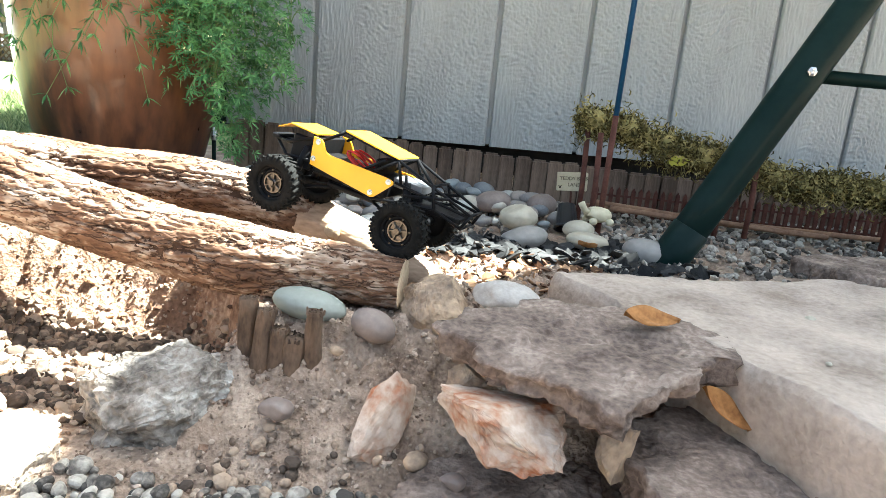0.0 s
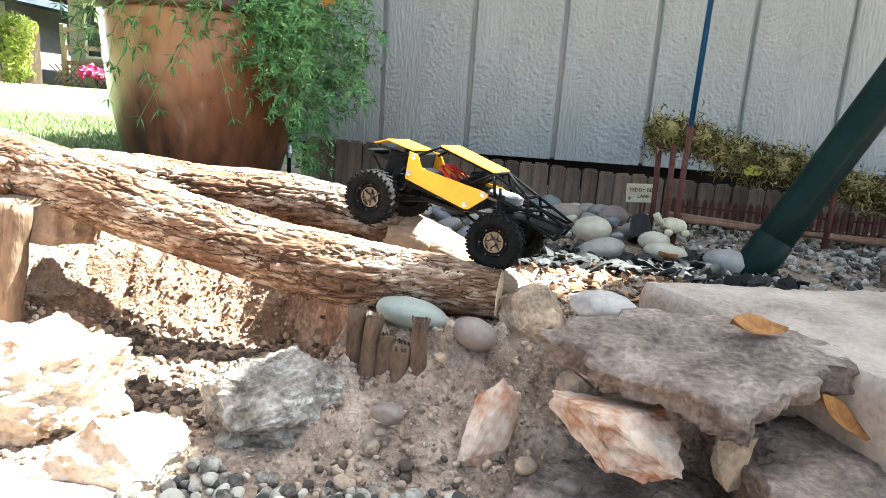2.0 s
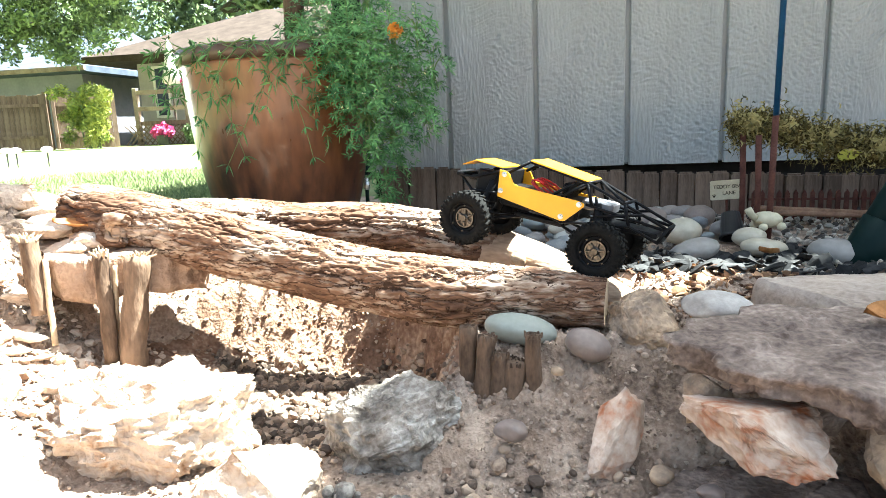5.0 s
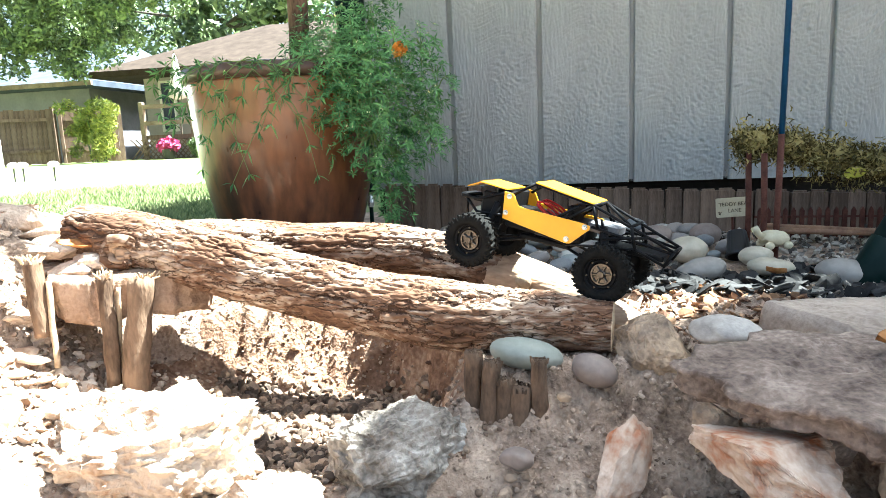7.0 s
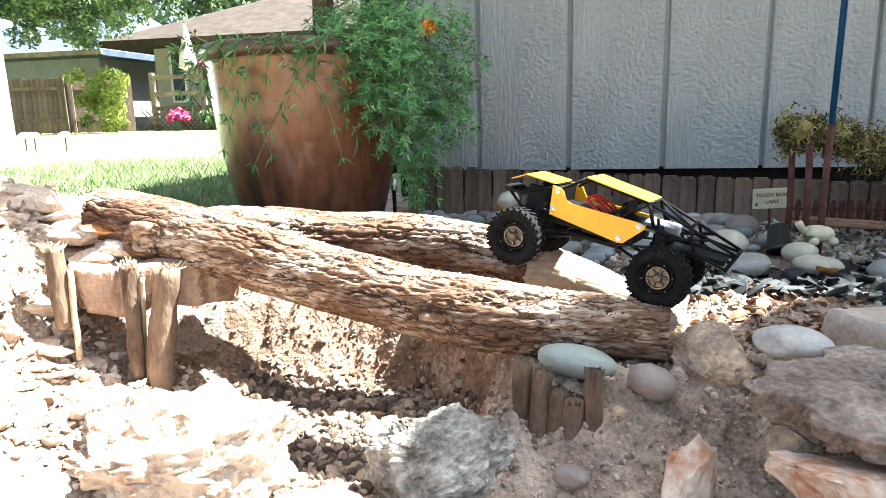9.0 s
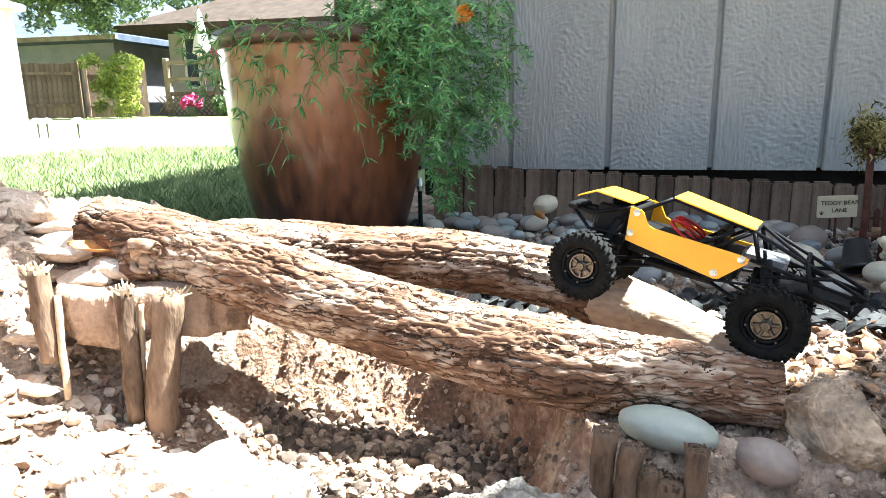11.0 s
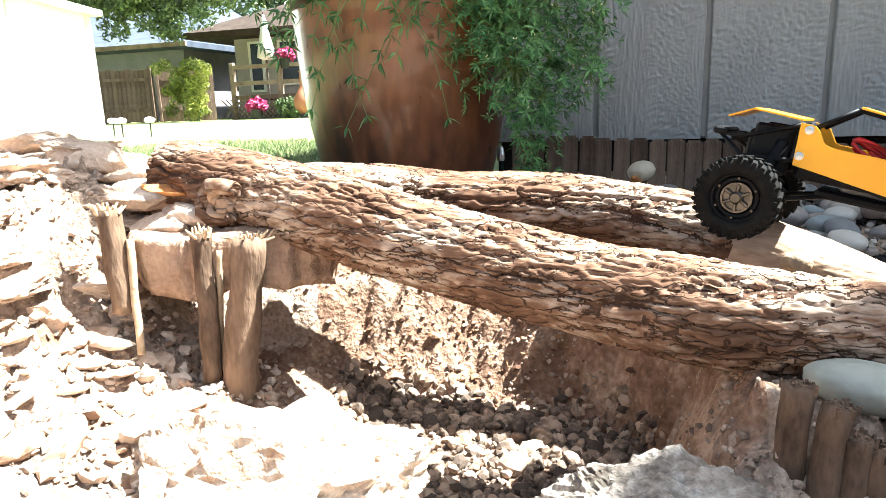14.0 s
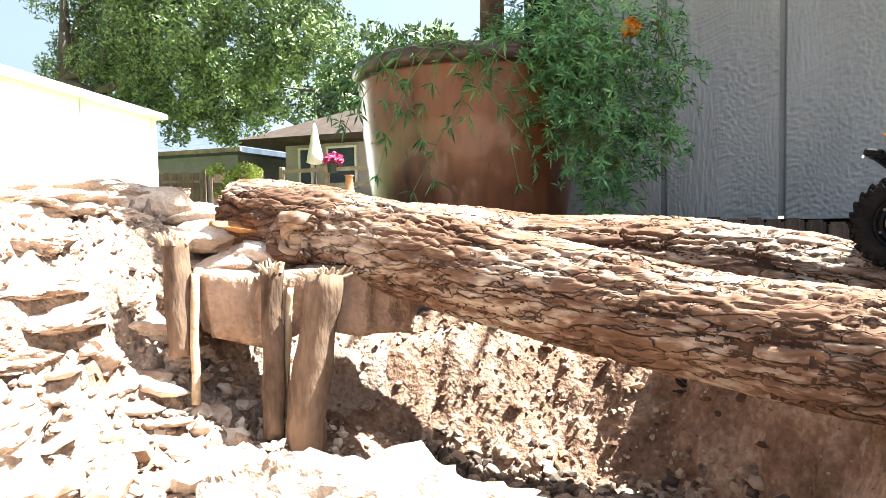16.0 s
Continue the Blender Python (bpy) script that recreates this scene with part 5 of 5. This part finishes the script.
def scatter(name, label, category, n, where, size, material, seed, flat=(0.5, 0.9), sharp=0.25, sub=1, lift=0.3, tilt=0.5, on=None):
    """Many small stones as one object; where(r) gives a place in plan or None."""
    r = np.random.RandomState(seed)
    v0, f0 = ico(sub)
    V, F = [], []
    base = 0
    made = 0
    while made < n:
        p = where(r)
        if p is None:
            continue
        s = size[0] * (size[1] / size[0]) ** (r.rand() ** 1.6)
        v = v0 * np.array((1, r.uniform(0.6, 1.0), r.uniform(*flat)))
        v = v * (1 + sharp * r.normal(size=(len(v0), 1)) * 0.5)
        e = Euler((r.normal(0, tilt), r.normal(0, tilt), r.uniform(0, 6.28))).to_matrix()
        v = v @ np.array(e).T * s / 2
        z = (on or height)(p[0], p[1]) if len(p) == 2 else p[2]
        v += np.array((p[0], p[1], z + s * lift * flat[1]))
        V.append(v)
        F.append(f0 + base)
        base += len(v0)
        made += 1
    me = bpy.data.meshes.new(name)
    me.from_pydata(np.concatenate(V).tolist(), [], np.concatenate(F).tolist())
    me.materials.append(M[material])
    return tagged(new(name, me), label, category, kind="stuff")


M["gravel"] = mat("pit_gravel", (0.075, 0.055, 0.042), (0.38, 0.28, 0.2), 60, 0.85, 0.4, 4, c3=(0.2, 0.14, 0.1), island=0.9)
M["greygravel"] = mat("grey_gravel", (0.065, 0.056, 0.048), (0.42, 0.375, 0.315), 60, 0.8, 0.4, 4, c3=(0.2, 0.172, 0.145), island=0.8)
M["shard"] = mat("pale_shards", (0.28, 0.18, 0.12), (0.58, 0.48, 0.38), 40, 0.9, 0.6, 5, island=0.7)
M["slate"] = mat("slate_chips", (0.006, 0.006, 0.0065), (0.032, 0.031, 0.031), 40, 0.7, 0.3, 5, island=0.6)
M["litter"] = mat("leaf_litter", (0.07, 0.035, 0.02), (0.34, 0.2, 0.11), 50, 0.8, 0.3, 5, island=1.0)


def in_rect(x0, x1, y0, y1, test=None):
    def f(r):
        p = (r.uniform(x0, x1), r.uniform(y0, y1))
        return p if test is None or test(*p) else None
    return f


scatter("pit_gravel", "brown mixed pea gravel on the pit floor", "gravel", 2600, in_rect(-0.5, -0.16, 0.43, 0.71, lambda x, y: height(x, y) < -0.07), (0.006, 0.016), "gravel", 1, flat=(0.4, 0.8), sharp=0.3, tilt=0.6)
scatter("pit_stones", "larger broken stones among the pit gravel", "gravel", 110, in_rect(-0.5, -0.2, 0.5, 0.69, lambda x, y: height(x, y) < -0.08), (0.014, 0.026), "gravel", 2, sub=2, sharp=0.12, flat=(0.35, 0.7))
scatter("slope_gravel", "small stones scattered on the dirt slope", "gravel", 420, in_rect(-0.16, 0.12, 0.33, 0.5), (0.002, 0.008), "crumb", 3)
scatter("foot_gravel", "mixed grey and tan pebbles at the foot of the slope", "gravel", 900, in_rect(-0.27, 0.13, 0.24, 0.385), (0.006, 0.017), "greygravel", 33, sub=2, sharp=0.06)
scatter("slope_stones", "mixed grey and brown pebbles below the red stone", "gravel", 90, in_rect(-0.16, 0.1, 0.34, 0.43), (0.006, 0.015), "gravel", 13, sub=2, sharp=0.1)
scatter("bank_shards", "sunlit pale rock shards strewn over the bank", "rubble", 1000, in_rect(-0.66, -0.42, 0.38, 0.6, lambda x, y: -0.09 < height(x, y) < 0.03), (0.003, 0.015), "shard", 4, flat=(0.25, 0.7), sharp=0.4)
scatter("bank_slabs", "sunlit pale rock flakes on the bank", "rubble", 90, in_rect(-0.63, -0.48, 0.38, 0.55), (0.016, 0.04), "shard", 5, flat=(0.2, 0.45), sharp=0.2, sub=2, tilt=0.3, lift=0.1)
scatter("dirt_crumbs", "crumbs of dry brown soil", "soil crumbs", 9000, in_rect(-0.7, 0.12, 0.36, 0.78), (0.0015, 0.007), "crumb", 6, sharp=0.4)
scatter("bed_gravel", "grey crushed gravel filling the bed", "gravel", 2600, in_rect(0.2, 1.05, 0.72, 1.38), (0.008, 0.02), "greygravel", 7, flat=(0.35, 0.7))
scatter("slate_chips", "black slate chips in the bed", "slate chips", 1200, in_rect(-0.28, 0.32, 0.73, 1.02, lambda x, y: y < 0.9 + 0.3 * max(0, x)), (0.012, 0.034), "slate", 8, flat=(0.12, 0.25), sharp=0.3, tilt=0.45, lift=0.8)
scatter("bark_litter", "dry leaf and bark litter behind the boulder", "litter", 420, in_rect(-0.05, 0.18, 0.6, 0.8), (0.008, 0.022), "litter", 9, flat=(0.15, 0.35), sharp=0.35, tilt=0.6)
scatter("bank_crumbs", "bark chips and clods along the pit's far lip", "litter", 420, in_rect(-0.5, -0.05, 0.66, 0.8), (0.004, 0.014), "litter", 10, flat=(0.2, 0.5), sharp=0.35)
scatter("fill_pebbles", "small river pebbles between the larger ones", "pebbles", 1200, in_rect(-0.6, 0.1, 0.8, 1.385), (0.008, 0.018), "greygravel", 14, sub=1, sharp=0.04)


def ramp_stones():
    m = mat("river_pebbles", (0.1, 0.11, 0.12), (0.55, 0.5, 0.42), 40, 0.5, 0.12, 6, rand=0.0)
    nt = m.node_tree
    r = next(q for q in nt.nodes if q.type == "VALTORGB")
    oi = nt.nodes.new("ShaderNodeObjectInfo")
    hue = nt.nodes.new("ShaderNodeValToRGB")
    hue.color_ramp.interpolation = "CONSTANT"
    cols = [(0.2, 0.22, 0.23), (0.34, 0.35, 0.34), (0.13, 0.14, 0.155), (0.42, 0.37, 0.3), (0.28, 0.23, 0.2), (0.25, 0.29, 0.3), (0.5, 0.48, 0.43), (0.19, 0.165, 0.155)]
    for i, c in enumerate(cols):
        e = hue.color_ramp.elements[i] if i < 2 else hue.color_ramp.elements.new(i / len(cols))
        e.position, e.color = i / len(cols), (*c, 1)
    nt.links.new(oi.outputs["Random"], hue.inputs[0])
    mix = nt.nodes.new("ShaderNodeMix")
    mix.data_type, mix.inputs[0].default_value = "RGBA", 0.2
    nt.links.new(hue.outputs[0], mix.inputs[6])
    nt.links.new(r.outputs[0], mix.inputs[7])
    nt.links.new(mix.outputs[2], nt.nodes["Principled BSDF"].inputs["Base Color"])
    return m


M["river"] = ramp_stones()
peb_me = []
for i in range(6):
    q = mesh_ob("river_pebble", rock(200 + i, (1.0, 0.72 + 0.04 * i, 0.5 + 0.05 * (i % 3)), 3, 1, 0.05, (0.7, 0.9)), M["river"])
    peb_me.append(q.data)
    bpy.data.objects.remove(q)
rnd = random.Random(5)
placed = []
tries = 0
while len(placed) < 230 and tries < 9000:
    tries += 1
    x, y = rnd.uniform(-0.5, 0.2), rnd.uniform(0.78, 1.375)
    if (x > 0.02 and y < 1.05) or y < 0.93:
        continue
    s = rnd.uniform(0.022, 0.05)
    near = [q for q in placed if (q[0] - x) ** 2 + (q[1] - y) ** 2 < (0.36 * (s + q[3])) ** 2]
    if len(near) > 1 or math.hypot(x - POT[0], y - POT[1]) < 0.15:
        continue
    z = height(x, y) + s * 0.2 + (0.33 * near[0][3] if near else 0)
    placed.append((x, y, z, s))
    o = new("river_pebble", peb_me[rnd.randrange(6)])
    o.matrix_world = pose(x, y, z, rnd.uniform(-18, 18), rnd.uniform(-18, 18), rnd.uniform(0, 360)) @ Matrix.Scale(s, 4)
    tagged(o, "smooth rounded river pebble in the bed", "pebble", "river pebbles")

M["cream"] = mat("cream_pebble", (0.36, 0.315, 0.235), (0.5, 0.45, 0.35), 25, 0.5, 0.1, 6)
M["palegrey"] = mat("pale_grey_pebble", (0.2, 0.182, 0.165), (0.31, 0.285, 0.258), 25, 0.5, 0.1, 6)
for lab, size, at, turn, mt in (("large smooth cream river stone", (0.064, 0.05, 0.042), (0.115, 1.02, 0.02), (0, 0, 15), "cream"), ("pale grey flat river stone in slate chips", (0.072, 0.05, 0.032), (0.115, 0.91, 0.012), (0, -6, 25), "palegrey"),
                                ("large pale grey oval river stone", (0.07, 0.044, 0.038), (0.275, 0.855, 0.016), (0, 8, -15), "palegrey"), ("cream flat river stone", (0.062, 0.04, 0.026), (0.205, 0.915, 0.012), (0, 4, 0), "cream"),
                                ("purple-grey river stone by the edging", (0.066, 0.05, 0.04), (0.08, 1.14, 0.022), (0, -8, 10), "rsp"), ("brown river stone by the edging", (0.06, 0.045, 0.04), (0.17, 1.16, 0.022), (0, 0, 30), "rsp"),
                                ("cream small river stone", (0.05, 0.04, 0.03), (0.205, 0.985, 0.015), (0, 0, 0), "cream"), ("speckled oval river stone atop the pebbles", (0.042, 0.034, 0.032), (-0.225, 1.2, 0.062), (0, -12, 0), "cream")):
    ob = mesh_ob("river_stone", rock(len(lab), size, 4, 1, 0.04, (0.75, 0.9)), M[mt])
    ob.matrix_world = pose(*at, *turn)
    tagged(ob, lab, "stone", "large river stones")

# ---- miniature garden ----
M["rust"] = mat("rusty_red_stick", (0.05, 0.018, 0.013), (0.12, 0.05, 0.036), 60, 0.7, 0.3, 6)
M["moss"] = mat("dry_moss", (0.045, 0.038, 0.012), (0.33, 0.28, 0.11), 40, 0.9, 0, c3=(0.13, 0.108, 0.04), island=0.7)
M["bluerod"] = mat("blue_rod", (0.006, 0.04, 0.1), (0.012, 0.065, 0.16), 30, 0.4, 0.1)
M["signwood"] = mat("cream_sign", (0.5, 0.44, 0.3), (0.64, 0.58, 0.42), 40, 0.7, 0.1)
M["ink"] = mat("brown_ink", (0.03, 0.02, 0.015), (0.06, 0.04, 0.03), 40, 0.8, 0)
M["bamboo"] = mat("bamboo_cane", (0.16, 0.08, 0.045), (0.34, 0.2, 0.12), 50, 0.6, 0.2, 5)
M["drygreen"] = mat("yellow_leaf", (0.3, 0.32, 0.03), (0.45, 0.45, 0.06), 20, 0.6, 0.1)
bridge = thing("moss_bridge", "miniature bridge of dried moss on rusty red sticks", "miniature bridge")
A, Bm = np.array((0.212, 1.14, 0.178)), np.array((0.99, 1.145, 0.09))


def moss_line(f):
    p = A * (1 - f) + Bm * f
    return p + np.array((0, 0, -0.03 * math.sin(f * math.pi) ** 2 + 0.004 * math.sin(f * 23)))


part("core", tube([tuple(moss_line(f)) for f in np.linspace(0.01, 0.99, 40)], [0.016 + 0.003 * math.sin(i * 1.9) for i in range(40)], 14, wobble=0.7), M["moss"], bridge, "", True)
rs = np.random.RandomState(9)
vs, fs = [], []
for k in range(26000):
    p = moss_line(rs.rand()) + rs.normal(size=3) * np.array((0.006, 0.015, 0.0135)) + np.array((0, 0, -0.002))
    d = rs.normal(size=3)
    d /= np.linalg.norm(d)
    e = np.cross(d, rs.normal(size=3))
    e /= np.linalg.norm(e)
    L, w = rs.uniform(0.006, 0.016), 0.0013
    m1 = p + d * L * 0.5 + e * L * 0.25
    i = len(vs)
    vs += [p - e * w, p + e * w, m1 + e * w, m1 - e * w, p + d * L + e * w * 0.3]
    fs += [(i, i + 1, i + 2, i + 3), (i + 3, i + 2, i + 4)]
for k in range(500):
    p = moss_line(rs.choice([0.01, 0.16, 0.22, 0.38])) + np.array((rs.normal(0, 0.012), rs.normal(0, 0.008), -rs.uniform(0.01, 0.05)))
    d = rs.normal(size=3) * np.array((1, 1, 1.8))
    d /= np.linalg.norm(d)
    e = np.cross(d, rs.normal(size=3))
    e /= np.linalg.norm(e)
    i = len(vs)
    vs += [p - e * 0.0006, p + e * 0.0006, p + d * 0.012 + e * 0.0003]
    fs += [(i, i + 1, i + 2)]
me = bpy.data.meshes.new("strands")
me.from_pydata([tuple(map(float, q)) for q in vs], [], fs)
add_leaves("moss_fringe", me, "moss", bridge, "matted olive-brown moss strands")["kind"] = "stuff"
for x, y, zt in ((0.228, 1.125, 0.165), (0.245, 1.1, 0.16), (0.47, 1.125, 0.14), (0.52, 1.12, 0.14), (0.76, 1.12, 0.12), (0.8, 1.15, 0.12)):
    part("post", tube([(x, y, -0.02), (x + 0.002, y, 0.06), (x - 0.001, y, zt)], 0.0048, 10, wobble=0.15), M["rust"], bridge, "", True)
tagged(mesh_ob("leaf", ring_prism([(0.367, 0.118), (0.374, 0.131), (0.39, 0.134), (0.405, 0.126), (0.395, 0.117), (0.378, 0.114)], 1.12, 1.1215), M["drygreen"], False), "yellow-green leaf caught in the moss", "leaf")
rod = thing("garden_rod", "tall thin blue rod with rusty lower end", "rod", at=Vector((0.25, 1.04, 0)))
part("blue_section", tube([(0.0, 0, 0.19), (0.012, 0, 1.1)], 0.0044, 12), M["bluerod"], rod, "", True)
part("rusty_section", tube([(-0.003, 0, -0.03), (0.0, 0, 0.1902)], 0.0048, 12), M["rust"], rod, "rusty red-brown section", True)

sign = thing("miniature_sign", "small cream garden sign lettered TEDDY BEAR LANE", "sign", at=pose(0.2355, 1.25, 0.058, 0, -3, 0))
part("board", box(-0.0295, -0.0015, -0.018, 0.0295, 0.0015, 0.018, 0.0012, 2), M["signwood"], sign, "cream painted board")
part("stake", tube([(0.0, 0.004, -0.08), (0.0, 0.004, 0.01)], 0.0022, 8), M["rust"], sign)
for txt, z in (("TEDDY BEAR", 0.003), ("LANE", -0.009)):
    cu = bpy.data.curves.new("lettering", "FONT")
    cu.body, cu.size, cu.extrude, cu.align_x = txt, 0.0095, 0.0002, "CENTER"
    to = new("lettering_source", cu)
    dg = bpy.context.evaluated_depsgraph_get()
    me = bpy.data.meshes.new_from_object(to.evaluated_get(dg))
    bpy.data.objects.remove(to)
    me.materials.clear()
    me.materials.append(M["ink"])
    lo = new("lettering", me)
    lo.parent = sign
    lo.matrix_local = pose(0.003, -0.0019, z, 90, 0, 0)
part("paw_print", join(*[lathe([(r, 0), (r, 0.0003)], 10, (x, y, 0)) for x, y, r in ((0, 0, 0.002), (-0.0022, 0.0026, 0.0009), (0, 0.0034, 0.0009), (0.0022, 0.0026, 0.0009))]), M["ink"], sign, "dark paw mark").matrix_local = pose(-0.023, -0.0017, -0.011, 90, 0, 0)

fence_m = thing("miniature_fence", "rusty red miniature picket fence along the edging", "miniature fence")
x = 0.285
while x < 1.25:
    part("picket", ring_prism([(x, -0.012), (x + 0.008, -0.012), (x + 0.008, 0.047 - 0.012 * (x - 0.28)), (x + 0.004, 0.054 - 0.012 * (x - 0.28)), (x, 0.047 - 0.012 * (x - 0.28))], 1.27, 1.2735), M["rust"], fence_m)
    x += 0.0145
for z in (0.008, 0.034):
    part("rail", ring_prism([(0.28, z), (1.26, z - 0.012), (1.26, z - 0.008), (0.28, z + 0.004)], 1.2737, 1.276), M["rust"], fence_m)
for i, (p, q, r) in enumerate((((0.27, 1.2, 0.03), (0.62, 1.17, 0.01), 0.0045), ((0.3, 1.19, 0.022), (0.7, 1.18, 0.006), 0.005), ((0.25, 1.22, 0.02), (0.5, 1.23, 0.012), 0.004), ((0.55, 1.2, 0.012), (1.1, 1.21, 0.0), 0.005))):
    tagged(mesh_ob("cane", tube([Vector(p).lerp(Vector(q), f) for f in np.linspace(0, 1, 12)], [r * (1.12 if k % 3 == 0 else 1) for k in range(12)], 10, wobble=0.1), M["bamboo"]), "split brown bamboo cane lying by the little fence", "cane", "canes")
tagged(mesh_ob("nursery_pot", lathe([(0.014, 0), (0.019, 0.036), (0.021, 0.036), (0.021, 0.041), (0.018, 0.041), (0.012, 0.004)], 20), M["black"]), "small black plastic nursery pot tipped over", "flower pot").matrix_world = pose(0.196, 1.06, 0.04, 152, 10, 20)
tur = thing("turtle_figure", "small cream stone turtle ornament on a pebble", "ornament", at=pose(0.243, 1.03, 0.034, 0, 0, 12))
part("shell", rock(61, (0.044, 0.034, 0.026), 4, 2, 0.05), M["signwood"], tur, "patterned domed shell", True)
part("head", tube([(-0.016, 0, 0.0), (-0.026, -0.002, 0.008), (-0.032, -0.003, 0.016), (-0.036, -0.003, 0.014)], [0.006, 0.005, 0.0062, 0.004], 12), M["signwood"], tur, "", True)
for x, y in ((-0.014, -0.014), (0.014, -0.014), (-0.014, 0.014), (0.014, 0.014)):
    part("leg", rock(62, (0.014, 0.01, 0.012), 3, 0, 0.05), M["signwood"], tur, "", True).location = (x, y, -0.009)

# dry leaves
M["dryleaf"] = mat("dry_leaf", (0.2, 0.085, 0.025), (0.42, 0.2, 0.07), 70, 0.7, 0.2, 4)


def dry_leaf(label, at, turn, length, curl=0.3, material="dryleaf"):
    bm = bmesh.new()
    rows = []
    for i in range(13):
        u = i / 12
        w = length * 0.27 * math.sin(math.pi * min(1, u * 1.02)) ** 0.7 * (1 - 0.25 * u)
        rows.append([bm.verts.new((length * (u - 0.5), w * s, curl * length * (0.5 * s * s + 0.6 * (u - 0.5) ** 2) + 0.02 * length * math.sin(9 * u + 4 * s))) for s in np.linspace(-1, 1, 7)])
    for a, b in zip(rows, rows[1:]):
        for k in range(6):
            bm.faces.new((a[k], a[k + 1], b[k + 1], b[k]))
    ex = bmesh.ops.extrude_face_region(bm, geom=bm.faces[:])
    bmesh.ops.translate(bm, verts=[q for q in ex["geom"] if isinstance(q, bmesh.types.BMVert)], vec=(0, 0, 0.0004))
    bmesh.ops.remove_doubles(bm, verts=bm.verts, dist=0.00001)
    ob = mesh_ob("dry_leaf", bm, M[material])
    ob.matrix_world = pose(*at, *turn)
    return tagged(ob, label, "leaf", "dry leaves")


dry_leaf("curled orange-brown dry leaf on the flagstone edge", (0.197, 0.402, 0.012), (28, 38, -12), 0.042, 0.12)
dry_leaf("folded tan dry leaf against the concrete step", (0.157, 0.457, 0.052), (25, 6, 8), 0.044, 0.16)
dry_leaf("brown curled dry leaf on the pit floor", (-0.215, 0.55, -0.085), (50, 10, 20), 0.045, 0.4, "litter")
dry_leaf("orange dry leaf on slate chips", (0.19, 0.84, 0.02), (-15, 10, 30), 0.035)
dry_leaf("pale dry leaf on the pebbles", (-0.23, 1.14, 0.05), (-30, 30, 60), 0.03)
dry_leaf("small dry leaf on the stones above the paver", (-0.6, 0.6, 0.105), (10, 10, 10), 0.04, 0.2)

# ---- grass ----
r = np.random.RandomState(31)
vs, fs = [], []
for k in range(30000):
    x, y = -0.82 - 2.2 * r.rand() ** 1.5, 1.0 + 2.6 * r.rand() ** 1.4
    h = r.uniform(0.012, 0.03)
    a = r.uniform(0, 6.28)
    w = 0.0016
    lean = r.normal(0, 0.5, 2) * h
    i = len(vs)
    vs += [(x - w * math.cos(a), y - w * math.sin(a), -0.008), (x + w * math.cos(a), y + w * math.sin(a), -0.008), (x + lean[0] * 0.5, y + lean[1] * 0.5, h * 0.6), (x + lean[0], y + lean[1], h)]
    fs += [(i, i + 1, i + 2), (i + 1, i + 3, i + 2)]
me = bpy.data.meshes.new("grass")
me.from_pydata(vs, [], fs)
me.materials.append(M["grass"])
tagged(new("grass", me), "short green lawn grass blades beside the planter", "grass", kind="stuff")

# a few stray bits on the slabs
for i, (x, y, z, s) in enumerate(((0.31, 0.52, 0.045, 0.009), (0.36, 0.6, 0.046, 0.006), (0.27, 0.42, 0.044, 0.005), (0.12, 0.46, 0.036, 0.005), (0.07, 0.335, -0.045, 0.022), (0.02, 0.37, -0.04, 0.018), (-0.005, 0.4, -0.046, 0.02), (-0.03, 0.445, -0.028, 0.012), (-0.075, 0.47, 0.0, 0.012), (-0.11, 0.43, -0.032, 0.026))):
    stone("loose_stone", ("small pale chip lying on the concrete step" if x > 0.2 else "small brown stone lying below the flagstone"), (s, s * 0.8, s * 0.6), (x, y, z), (0, 0, 40 * i), ("cream" if x > 0.1 else "rsp" if i % 2 else "tanrock"), 500 + i, 3, 3, 0.06)["group"] = "loose stones"
